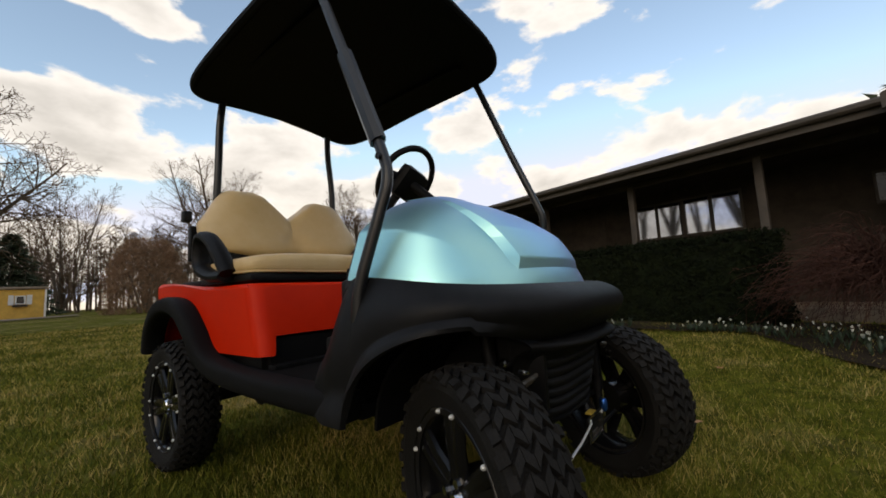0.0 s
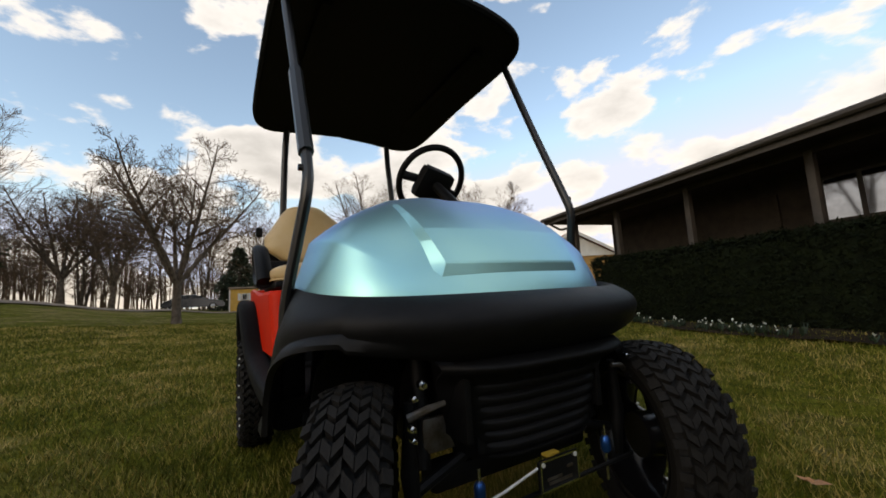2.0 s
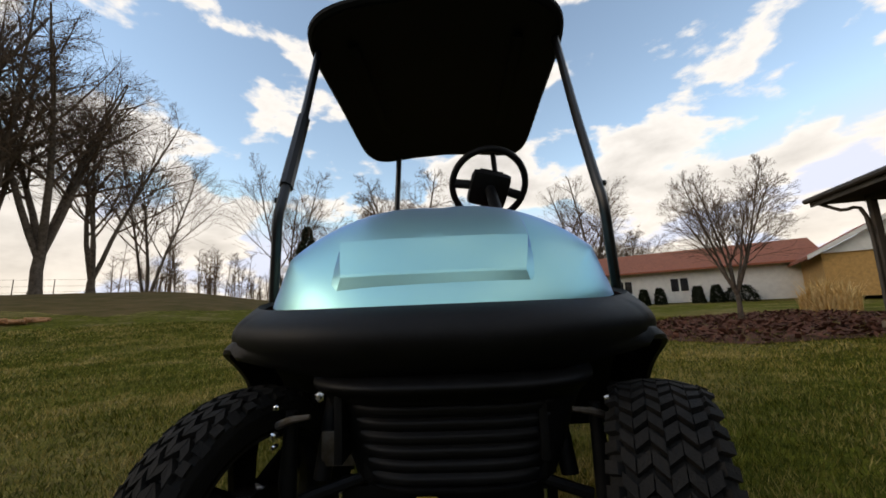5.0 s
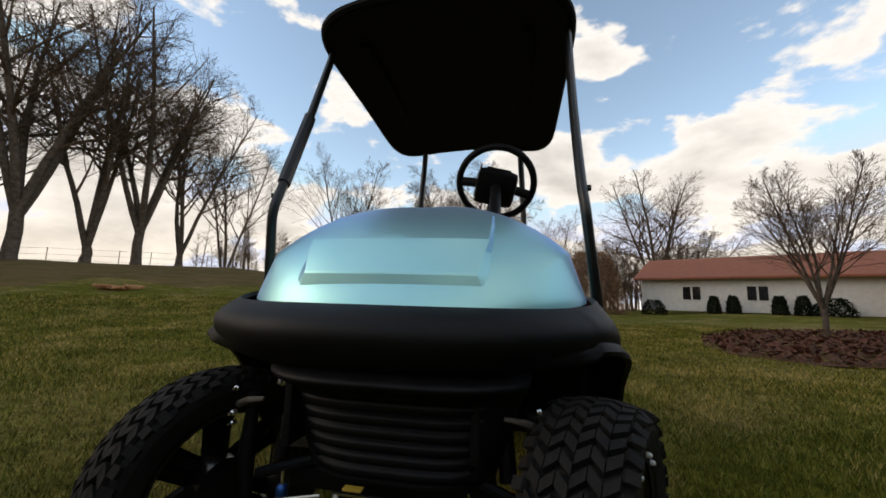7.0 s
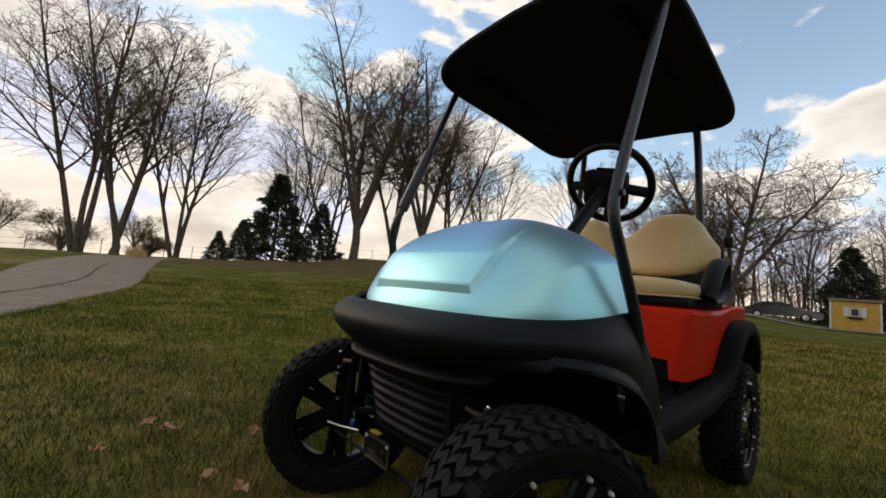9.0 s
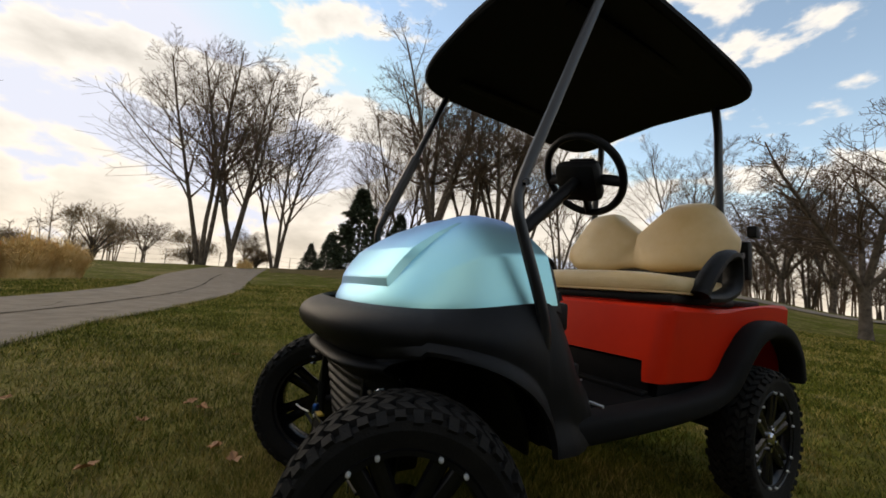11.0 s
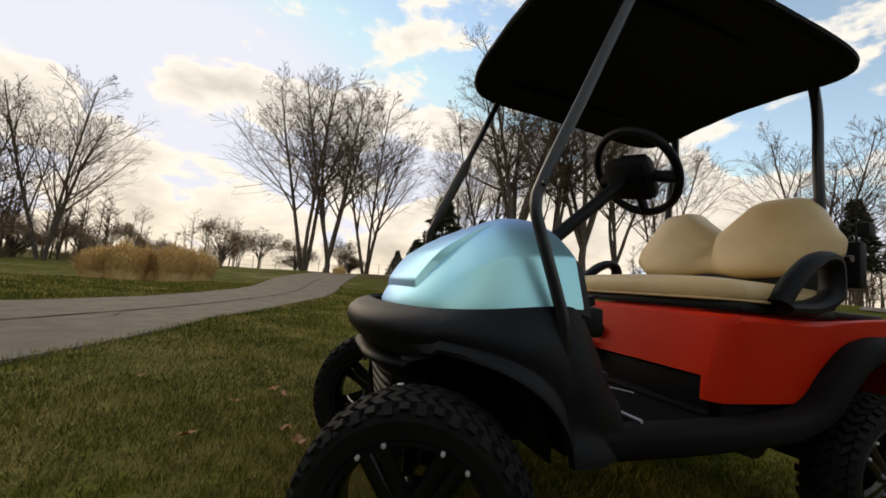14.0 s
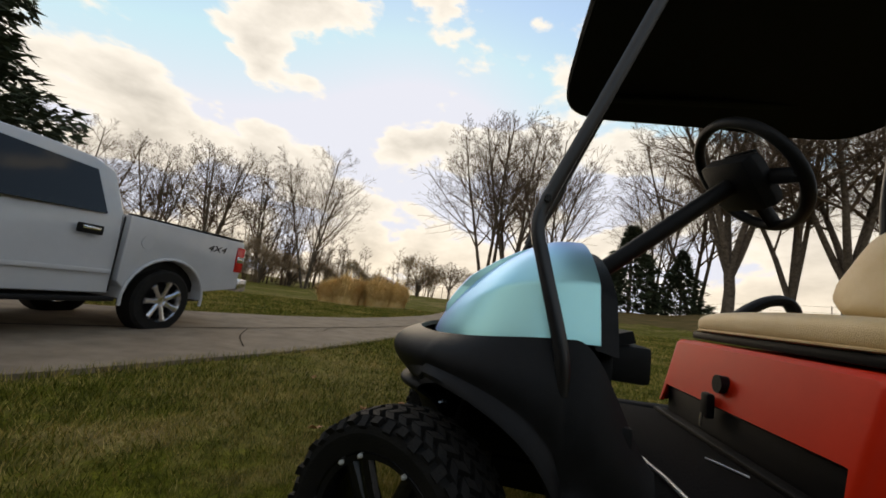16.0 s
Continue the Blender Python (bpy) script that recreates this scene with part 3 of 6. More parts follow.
# frame, suspension
for s in (1, -1):
    part("frame_rail", box(-1.05, s * 0.22, 0.40, 1.7, 0.06, 0.08, 0.008), M_BLACK, cart)
    part("control_arm", tube([(-0.05, s * 0.16, 0.40), (AXF - 0.06, s * 0.35, 0.35)], 0.014, 8), M_BLACK, cart)
    part("shock", tube([(AXF - 0.16, s * 0.28, 0.68), (AXF - 0.10, s * 0.31, 0.38)], 0.022, 12), M_BLACK, cart)
    part("kingpin", tube([(AXF - 0.04, s * 0.365, 0.56), (AXF - 0.04, s * 0.372, 0.40), (AXF - 0.04, s * 0.36, 0.27)], [0.014, 0.022, 0.012], 10), M_BLACK, cart)
    part("steering_arm", tube([(AXF - 0.01, s * 0.385, 0.535), (AXF + 0.01, s * 0.345, 0.552), (AXF + 0.01, s * 0.30, 0.558)], [0.010, 0.009, 0.006], 8), M_STEEL, cart)
    for (x, y, z, r) in ((AXF - 0.09, 0.31, 0.583, 0.013), (AXF + 0.0, 0.378, 0.580, 0.007), (AXF + 0.0, 0.385, 0.518, 0.008), (AXF + 0.0, 0.383, 0.494, 0.006)):
        part("bolt", tube([(x, s * y, z), (x + 0.016, s * y, z), (x + 0.018, s * y, z), (x + 0.026, s * y, z)], [r, r, r * 0.55, r * 0.5], 6), M_CHROME, cart)
    link = part("sway_link", tube([(AXF + 0.02, s * 0.225, 0.25), (AXF + 0.02, s * 0.225, 0.40)], 0.0045, 8), M_CHROME, cart, "threaded bright link with a blue bushing")
    part("blue_bushing", tube([(AXF + 0.02, s * 0.225, 0.325), (AXF + 0.02, s * 0.225, 0.333), (AXF + 0.02, s * 0.225, 0.362), (AXF + 0.02, s * 0.225, 0.370)], [0.008, 0.014, 0.014, 0.009], 12), M_BLUE, link)
part("skid_plate", box(-0.055, -0.225, 0.455, 0.015, 0.17, 0.085, 0.006), M_STEEL, cart, "dull bare steel bracket plate")
part("tie_rod", tube([(AXF + 0.03, -0.33, 0.30), (AXF + 0.03, 0.33, 0.30)], 0.006, 8), M_BLACK, cart)
part("axle_beam", box(-0.10, 0, 0.335, 0.08, 0.56, 0.06, 0.015), M_BLACK, cart)
part("rear_axle", tube([(AXR, -0.42, TYRE), (AXR, 0.42, TYRE)], 0.035, 10), M_BLACK, cart)
part("motor", tube([(AXR, -0.16, TYRE), (AXR, 0.16, TYRE)], 0.11, 16), M_BLACK, cart)
part("under_tray", box(-0.92, 0, 0.455, 1.05, 1.06, 0.05, 0.01), M_BLACK, cart)


# wheels
def wheel(m, group_label):
    w = part("wheel", lathe([(0.188, -0.10), (0.206, -0.108), (0.222, -0.118), (0.25, -0.128), (0.268, -0.122), (0.274, -0.104), (0.281, -0.05), (0.283, 0.0), (0.281, 0.05), (0.274, 0.104), (0.268, 0.122), (0.25, 0.128), (0.222, 0.118), (0.206, 0.108), (0.188, 0.10)], 72), M_RUBBER, cart, "knobbly black off-road tyre", at=m)
    # tread: chevron lugs in four bands
    b = bmesh.new()
    n = 44
    R0, R1 = 0.272, TYRE

    def crown_r(y):
        return R1 - 0.011 * (abs(y) / 0.097) ** 2

    def lug(quad):
        top = [b.verts.new((crown_r(y) * math.cos(a), y, crown_r(y) * math.sin(a))) for a, y in quad]
        cx = sum(a for a, y in quad) / 4, sum(y for a, y in quad) / 4
        low_ = [b.verts.new((R0 * math.cos(cx[0] + (a - cx[0]) * 1.06), cx[1] + (y - cx[1]) * 1.06, R0 * math.sin(cx[0] + (a - cx[0]) * 1.06))) for a, y in quad]
        b.faces.new(top)
        for k in range(4):
            b.faces.new((top[k], low_[k], low_[(k + 1) % 4], top[(k + 1) % 4]))
    st = 2 * math.pi / n
    for k in range(n):
        a = k * st
        for sgn in (1, -1):
            off = 0 if sgn > 0 else 0.5 * st
            for c, (y0, y1) in enumerate(((0.001, 0.031), (0.034, 0.064), (0.067, 0.097))):
                lo, hi = ((0.0, 0.5), (0.55, 0.05), (0.1, 0.6))[c]
                wide = 0.56 if (k + c) % 2 else 0.64
                lug([(a + off + lo * st, sgn * y0), (a + off + (lo + wide) * st, sgn * y0), (a + off + (hi + wide) * st, sgn * y1), (a + off + hi * st, sgn * y1)])
            # shoulder lug running down the side wall
            q = [(a + off, 0.100), (a + off + 0.55 * st, 0.100), (a + off + 0.62 * st, 0.128), (a + off + 0.02 * st, 0.128)]
            rr = [R1 - 0.011, R1 - 0.011, 0.268 if k % 2 else 0.280, 0.268 if k % 2 else 0.280]
            top = [b.verts.new((r * math.cos(t), sgn * (y + 0.006), r * math.sin(t))) for (t, y), r in zip(q, rr)]
            low_ = [b.verts.new(((r - 0.016) * math.cos(t), sgn * (y - 0.012), (r - 0.016) * math.sin(t))) for (t, y), r in zip(q, rr)]
            b.faces.new(top)
            for j in range(4):
                b.faces.new((top[j], low_[j], low_[(j + 1) % 4], top[(j + 1) % 4]))
    bmesh.ops.recalc_face_normals(b, faces=b.faces[:])
    part("tread", b, M_LUG, w, "dusty zigzag tread lugs", smooth=False)
    # rim with six split spokes, dish to the +y side
    rim = part("rim", lathe([(0.176, -0.105), (0.184, -0.112), (0.178, -0.09), (0.160, -0.06), (0.158, 0.05), (0.166, 0.085), (0.184, 0.112), (0.188, 0.104), (0.176, 0.095)], 60), M_RIM, w, "gloss black alloy rim with split spokes", at=Matrix.Diagonal((1.12, 1, 1.12, 1)))
    for k in range(6):
        a = 2 * math.pi * k / 6
        for d in (-0.13, 0.13):
            p0 = (0.045 * math.cos(a + d * 2), 0.062, 0.045 * math.sin(a + d * 2))
            p1 = (0.168 * math.cos(a + d), 0.075, 0.168 * math.sin(a + d))
            part("spoke", tube([p0, ((p0[0] + p1[0]) / 2, 0.074, (p0[2] + p1[2]) / 2), p1], [0.022, 0.019, 0.020], 8), M_RIM, rim)
    part("hub", lathe([(0.001, 0.078), (0.03, 0.078), (0.05, 0.07), (0.062, 0.05), (0.062, -0.06), (0.001, -0.06)], 24), M_RIM, rim)
    part("hub_cap", lathe([(0.001, 0.105), (0.018, 0.10), (0.024, 0.088), (0.026, 0.07)], 16), M_CHROME, rim)
    for k in range(4):
        a = 2 * math.pi * (k + 0.5) / 4
        x, z = 0.042 * math.cos(a), 0.042 * math.sin(a)
        part("lug_nut", tube([(x, 0.07, z), (x, 0.098, z)], 0.0095, 6), M_CHROME, rim)
    for k in range(12):
        a = 2 * math.pi * (k // 2) / 6 + (0.17 if k % 2 else -0.17)
        x, z = 0.176 * math.cos(a), 0.176 * math.sin(a)
        part("rivet", tube([(x, 0.106, z), (x, 0.116, z), (x, 0.121, z)], [0.0052, 0.0052, 0.0025], 8), M_BRIGHT, rim)
    return w


STEER, HUB, FAT = -24, TYRE * 1.015, Matrix.Diagonal((1.015, 0.80, 1.015, 1))
w0 = wheel(pose(AXF - 0.02, 0.505, HUB, 0, 0, STEER) @ FAT, "")
for m in (pose(AXF - 0.08, -0.480, HUB, 0, 33, 180 + STEER) @ FAT, pose(AXR, 0.56, HUB, 0, 20, 0) @ FAT, pose(AXR, -0.56, HUB, 0, 71, 180) @ FAT):
    c = copy_thing(w0, m)
    c.parent = cart

# floor, sills
part("floor_mat", box(-0.70, 0, 0.505, 0.60, 1.04, 0.03, 0.008), M_FLOORMAT, cart, "black rubber floor mat")
part("kick_ramp", thicken(grid(lambda u, v: (-0.46 + 0.10 * u, -0.5 + v, 0.52 + 0.28 * u ** 1.5), 8, 8), 0.02), M_FLOORMAT, cart)
part("kick_panel", box(-1.012, 0, 0.575, 0.03, 0.98, 0.13, 0.008), M_BLACK, cart)
part("kick_lip", box(-0.965, 0, 0.528, 0.05, 1.0, 0.02, 0.006), M_BLACK, cart)
for s in (1, -1):
    pts = curve([(-0.40, s * 0.56, 0.48), (-0.85, s * 0.57, 0.485), (-1.20, s * 0.575, 0.505), (-1.37, s * 0.585, 0.555), (-1.48, s * 0.595, 0.665), (-1.60, s * 0.60, 0.755), (-1.77, s * 0.60, 0.79), (-1.94, s * 0.60, 0.755), (-2.06, s * 0.595, 0.66), (-2.11, s * 0.59, 0.54)], 6)
    # canopy's darker black here puts the shade under the body into colour
    part("sill_and_flare", tube(pts, [0.042] * 14 + [0.040] * (len(pts) - 14), 16, flat=1.25, sq=0.55), M_ROOF, cart, "black plastic sill and rear fender flare, darkened for the shade under the body")
    part("pedal", box(-0.56, s * 0.0 + (0.26 if s > 0 else 0.12), 0.57, 0.02, 0.09, 0.10, 0.006, m=Matrix()), M_BLACK, cart)
part("brake_bar", tube([(-0.605, 0.255, 0.552), (-0.612, 0.27, 0.533), (-0.632, 0.41, 0.531), (-0.638, 0.56, 0.530)], 0.0055, 8), M_BRIGHT, cart, "bright bent steel rod on the floor mat")
part("floor_rod", tube([(-0.85, 0.15, 0.525), (-0.91, 0.26, 0.525)], 0.003, 6), M_BRIGHT, cart)


# red body
def body_point(u, v):
    """One wrap of panel: rear left, over a rounded corner, the front, and back down the other side."""
    w = 2 * u - 1
    t, sg = abs(w), (1 if w >= 0 else -1)
    R, HALF = 0.062, 0.557
    if t < 0.30:
        px, py = 0.0, (HALF - R) * t / 0.30
    elif t < 0.42:
        a = (t - 0.30) / 0.12 * math.pi / 2
        px, py = -R * (1 - math.cos(a)), HALF - R + R * math.sin(a)
    else:
        k = (t - 0.42) / 0.58
        px, py = -R - (1.20 - R) * k, HALF + 0.012 * math.sin(math.pi * k)
    along = -px
    top = 0.862 + 0.045 * step(0.3, 1.15, along)
    low_z = 0.572
    if along < 0.03:
        low_z = 0.648 - 0.076 * step(0.480, 0.497, py)
    x = -0.962 + px
    d = (x - AXR) / 0.345
    if abs(d) < 1 and along > 0.2:
        low_z = max(low_z, 0.45 + 0.345 * math.sqrt(1 - d * d))
    z = top + (low_z - top) * v
    k = min(1.0, max(0.0, (top - z) / 0.29))
    edge = 0.016 * (1 - step(0.0, 0.05, v)) 
    x = x - 0.072 * (1 - k) * (1 - step(0.0, 0.9, along)) - (edge if along < 0.06 else 0)
    y = py - 0.012 * k * step(0.35, 0.55, py) - (edge if along >= 0.03 else 0)
    return x, sg * y, z


b = grid(body_point, 240, 18)
bmesh.ops.recalc_face_normals(b, faces=b.faces[:])
body_shell = part("body_shell", thicken(b, 0.012), M_RED, cart, "glossy red plastic body with a rounded corner and dark cut-out")
part("rear_panel", box(-2.14, 0, 0.72, 0.02, 1.08, 0.36, 0.008), M_RED, cart)
part("body_top", box(-1.61, 0, 0.85, 1.02, 1.05, 0.03, 0.01), M_RED, cart)
part("bag_well", box(-1.95, 0, 0.90, 0.34, 0.9, 0.03, 0.01), M_BLACK, cart)
part("body_core", box(-1.50, 0, 0.67, 0.86, 0.60, 0.34, 0.02), M_BLACK, cart)
part("skirt", box(-1.24, 0, 0.545, 0.44, 1.03, 0.10, 0.01), M_BLACK, cart)
part("key_switch", tube([(-0.975, -0.05, 0.730), (-1.03, -0.05, 0.728)], 0.032, 16), M_BLACK, cart)
part("charge_port", box(-0.966, -0.085, 0.645, 0.03, 0.05, 0.09, 0.012), M_BLACK, cart)
part("dipstick", tube([(-0.945, -0.08, 0.615), (-0.94, -0.075, 0.57)], 0.005, 6), M_CHROME, cart)
part("seat_base", box(-1.37, 0, 0.892, 0.54, 1.04, 0.035, 0.012), M_BLACK, cart)


def cushion():
    def surf(u, v):
        a = u * 2 * math.pi
        ca, sa = math.cos(a), math.sin(a)
        x, y = math.copysign(abs(ca) ** 0.25, ca), math.copysign(abs(sa) ** 0.25, sa)
        h = (v - 0.5) * math.pi
        r = max(0.0, math.cos(h)) ** 0.28
        z = math.copysign(abs(math.sin(h)) ** 0.6, h)
        zz = 0.944 + 0.046 * z + (0.026 * z if z > 0 else 0) * (1 - 0.75 * abs(y * r) ** 2)
        return -1.375 + 0.29 * x * r, 0.53 * y * r, zz
    b = grid(lambda u, v: surf(v, u), 24, 96, close=True)
    bmesh.ops.remove_doubles(b, verts=b.verts[:], dist=0.0005)
    bmesh.ops.recalc_face_normals(b, faces=b.faces[:])
    return b


seat_pad = part("seat_cushion", cushion(), M_SEAT, cart, "tan vinyl bench cushion")
for zz in (0.917,):
    loop = []
    for k in range(97):
        a = 2 * math.pi * k / 96
        loop.append((-1.375 + 0.288 * soft_pow(math.cos(a), 0.25), 0.528 * soft_pow(math.sin(a), 0.25), zz))
    part("piping", tube(loop, 0.005, 6, caps=False), M_SEAT, seat_pad)


def back_pad():
    """Twin-hump backrest: an outline swept out from the middle plane."""
    def outline(a):
        ca, sa = math.cos(a), math.sin(a)
        y = 0.51 * math.copysign(abs(ca) ** 0.45, ca)
        t = abs(y) / 0.51
        hump = 1.44 - 0.155 * (1 - step(0.0, 0.42, t)) - 0.17 * step(0.62, 1.0, t) ** 1.6
        base = 1.035 + 0.025 * (1 - step(0.05, 0.35, t)) + 0.05 * step(0.75, 1.0, t)
        mid_ = (hump + base) / 2
        z = mid_ + (hump - base) / 2 * math.copysign(abs(sa) ** 0.55, sa)
        return y, z

    def pt(u, v):
        y, z = outline(u * 2 * math.pi)
        h = (v - 0.5) * math.pi
        r = max(0.0, math.cos(h)) ** 0.35
        t = math.copysign(abs(math.sin(h)) ** 0.7, h)
        yc, zc = (0.27 if y > 0 else -0.27), 1.22
        yy = y * (0.12 + 0.88 * r)
        zz = zc + (z - zc) * r
        lean = (zz - 1.02) * -0.30
        return -1.675 + lean + 0.058 * t + (0.052 * t if t > 0 else 0) * math.cos(min(1, abs(abs(yy) - 0.27) / 0.27) * math.pi / 2) ** 0.8, yy, zz
    b = grid(lambda u, v: pt(v, u), 22, 128, close=True)
    bmesh.ops.remove_doubles(b, verts=b.verts[:], dist=0.0005)
    bmesh.ops.recalc_face_normals(b, faces=b.faces[:])
    return b


part("backrest", back_pad(), M_SEAT, cart, "tan vinyl backrest with two humps")
part("seat_back_frame", box(-1.665, 0, 0.985, 0.06, 1.0, 0.15, 0.02), M_BLACK, cart, "black rail between cushion and backrest")
part("backrest_rail", tube(curve([(-1.72, -0.50, 1.02), (-1.72, 0, 1.01), (-1.72, 0.50, 1.02)], 6), 0.03, 10), M_BLACK, cart)
for s in (1, -1):
    pts = curve([(-1.24, s * 0.55, 0.915), (-1.32, s * 0.555, 1.01), (-1.43, s * 0.555, 1.09), (-1.52, s * 0.553, 1.105), (-1.555, s * 0.548, 1.05), (-1.54, s * 0.548, 0.965), (-1.42, s * 0.548, 0.915), (-1.26, s * 0.55, 0.905)], 6)
    part("armrest", tube(pts, 0.027, 10, flat=1.5), M_BLACK, cart, "black plastic hip restraint loop")

# roof and posts
def roof_point(u, v, dz=0.0):
    a = u * 2 * math.pi
    ca, sa = math.cos(a), math.sin(a)
    x, y = math.copysign(abs(ca) ** 0.30, ca), math.copysign(abs(sa) ** 0.30, sa)
    X, Y = x * 0.715 * v, y * 0.572 * v
    crown = 0.075 * (1 - (Y / 0.572) ** 2) + 0.03 * (1 - (X / 0.715) ** 2)
    return -1.115 + X, Y, 1.98 + 0.034 * X / 0.715 + crown * 1.0 + dz


b = grid(lambda u, v: roof_point(v, 1 - u), 16, 120, close=True)
bmesh.ops.remove_doubles(b, verts=b.verts[:], dist=0.0005)
bmesh.ops.recalc_face_normals(b, faces=b.faces[:])
ROOFB = thicken(b, 0.03)
roof = part("canopy", ROOFB, M_ROOF, cart, "black moulded canopy")
rimpts = [roof_point(k / 96, 1.0, -0.005) for k in range(97)]
part("canopy_rim", tube(rimpts, 0.022, 8, caps=False), M_ROOF, roof)
for y in (-0.38, 0.38):
    part("moulded_rib", box(-1.12, y, 2.012, 1.05, 0.05, 0.02, 0.008), M_ROOF, roof)
for y in (-0.14, 0.14):
    part("vent", box(-0.62, y, 2.072, 0.10, 0.17, 0.012, 0.004), M_ROOF, roof)
for s in (1, -1):
    pts = curve([(-0.335, s * 0.588, 0.72), (-0.325, s * 0.582, 0.82), (-0.27, s * 0.552, 1.02), (-0.248, s * 0.538, 1.12), (-0.278, s * 0.532, 1.22), (-0.41, s * 0.534, 1.53), (-0.60, s * 0.545, 1.99)], 6)
    post = part("front_post", tube(pts, 0.0165, 10, flat=1.1), M_TUBE, cart, "black steel roof post")
    if s < 0:
        part("sleeve", tube([(-0.287, s * 0.532, 1.24), (-0.43, s * 0.535, 1.575)], 0.023, 8, flat=1.25), M_TUBE, post)
    part("post_bolt", tube([(-0.264, s * 0.545, 1.185), (-0.264, s * 0.559, 1.185)], 0.010, 8), M_RIM, post)
    pts = curve([(-1.80, s * 0.40, 0.90), (-1.80, s * 0.395, 1.2), (-1.795, s * 0.385, 1.55), (-1.815, s * 0.372, 1.82), (-1.80, s * 0.36, 2.01)], 6)
    part("rear_post", tube(pts, 0.021, 10), M_TUBE, cart, "black steel roof post")
part("rear_crossbar", tube([(-1.79, -0.5, 1.14), (-1.79, 0.5, 1.14)], 0.016, 8), M_TUBE, cart)
part("bag_bracket", box(-1.87, 0.42, 1.12, 0.05, 0.16, 0.20, 0.01), M_BLACK, cart)
part("bag_bracket", box(-1.87, -0.42, 1.12, 0.05, 0.16, 0.20, 0.01), M_BLACK, cart)
part("strap_clip", box(-1.82, -0.53, 1.26, 0.05, 0.04, 0.06, 0.008), M_BLACK, cart)
part("strap_clip", box(-1.82, 0.53, 1.26, 0.05, 0.04, 0.06, 0.008), M_BLACK, cart)

# steering wheel
SC = Vector((-0.895, 0.232, 1.412))
tilt = Euler((0, radians(-52), 0)).to_matrix().to_4x4()          # wheel's axis leans back
SM = Matrix.Translation(SC) @ tilt @ Matrix.Rotation(radians(14), 4, "Z")
ring = [SM @ Vector((0.185 * math.cos(2 * math.pi * k / 40), 0.185 * math.sin(2 * math.pi * k / 40), 0)) for k in range(41)]
steer = part("steering_wheel", tube(ring, 0.017, 10, caps=False), M_BLACK, cart, "black three-spoke steering wheel")
part("steering_hub", box(-0.01, 0, -0.032, 0.18, 0.20, 0.075, 0.034, m=SM), M_BLACK, steer)
for a in (98, -98, 180):
    part("spoke", tube([SM @ Vector((0.05 * math.cos(radians(a)), 0.05 * math.sin(radians(a)), -0.01)), SM @ Vector((0.178 * math.cos(radians(a)), 0.178 * math.sin(radians(a)), 0))], 0.024, 8, flat=0.7), M_BLACK, steer)
part("clipboard", box(0.03, 0, 0.012, 0.09, 0.12, 0.012, 0.004, m=SM), M_BLACK, steer)
part("steering_column", tube([SM @ Vector((0, 0, -0.03)), (-0.45, 0.245, 1.03)], 0.027, 10), M_BLACK, cart)

# ---- trees ----
TWIGS = ((2, 0, 0.16), (4, 6, 0.10), (6, 9, 0.07), (9, 15, 0.035))


def grow(rng, start, direction, length, radius, level, up, angle, out):
    """A limb with side limbs all along it, down to the twigs: lists of (point, radius)."""
    n, sides, wob = TWIGS[level]
    p, d = start.copy(), direction.normalized()
    pts, ways = [(p.copy(), radius)], [d]
    for k in range(n):
        d = (d + Vector((rng.gauss(0, wob), rng.gauss(0, wob), rng.gauss(0, wob * 0.6) + up))).normalized()
        p = p + d * (length / n)
        pts.append((p.copy(), radius * (1 - 0.78 * (k + 1) / n)))
        ways.append(d)
    out.append((pts, level))
    turn = rng.uniform(0, 6.28)
    for k in range(sides):
        f = (0.16 if level < 3 else 0.26) + (0.82 if level < 3 else 0.72) * (k + rng.random()) / sides
        i = min(int(f * n), n - 1)
        at, r = pts[i][0].lerp(pts[i + 1][0], f * n - i), pts[i][1]
        turn += 2.4 + rng.gauss(0, 0.4)
        q = ways[i].orthogonal()
        q.rotate(Matrix.Rotation(turn, 3, ways[i]))
        a = angle * rng.uniform(0.7, 1.25)
        ln = length * (0.50 * (1 - f) + (0.13 if level == 3 else 0.20)) * rng.uniform(0.7, 1.2)
        grow(rng, at, ways[i] * math.cos(a) + q * math.sin(a), ln, r * 0.52, level - 1, up, angle, out)


def limbs_mesh(limbs, mat, name, parent, minr=0.0):
    verts, faces = [], []
    for pts, depth in limbs:
        sides = 7 if depth >= 4 else (5 if depth >= 2 else 3)
        base = None
        for k, (p, r) in enumerate(pts):
            d = (pts[min(k + 1, len(pts) - 1)][0] - pts[max(k - 1, 0)][0]).normalized()
            s = d.orthogonal().normalized()
            t = d.cross(s)
            i0 = len(verts)
            r = max(r, minr)
            for j in range(sides):
                a = 2 * math.pi * j / sides
                verts.append(p + (s * math.cos(a) + t * math.sin(a)) * r)
            if base is not None:
                for j in range(sides):
                    faces.append((base + j, base + (j + 1) % sides, i0 + (j + 1) % sides, i0 + j))
            base = i0
    return raw(name, verts, faces, mat, parent, smooth=True)


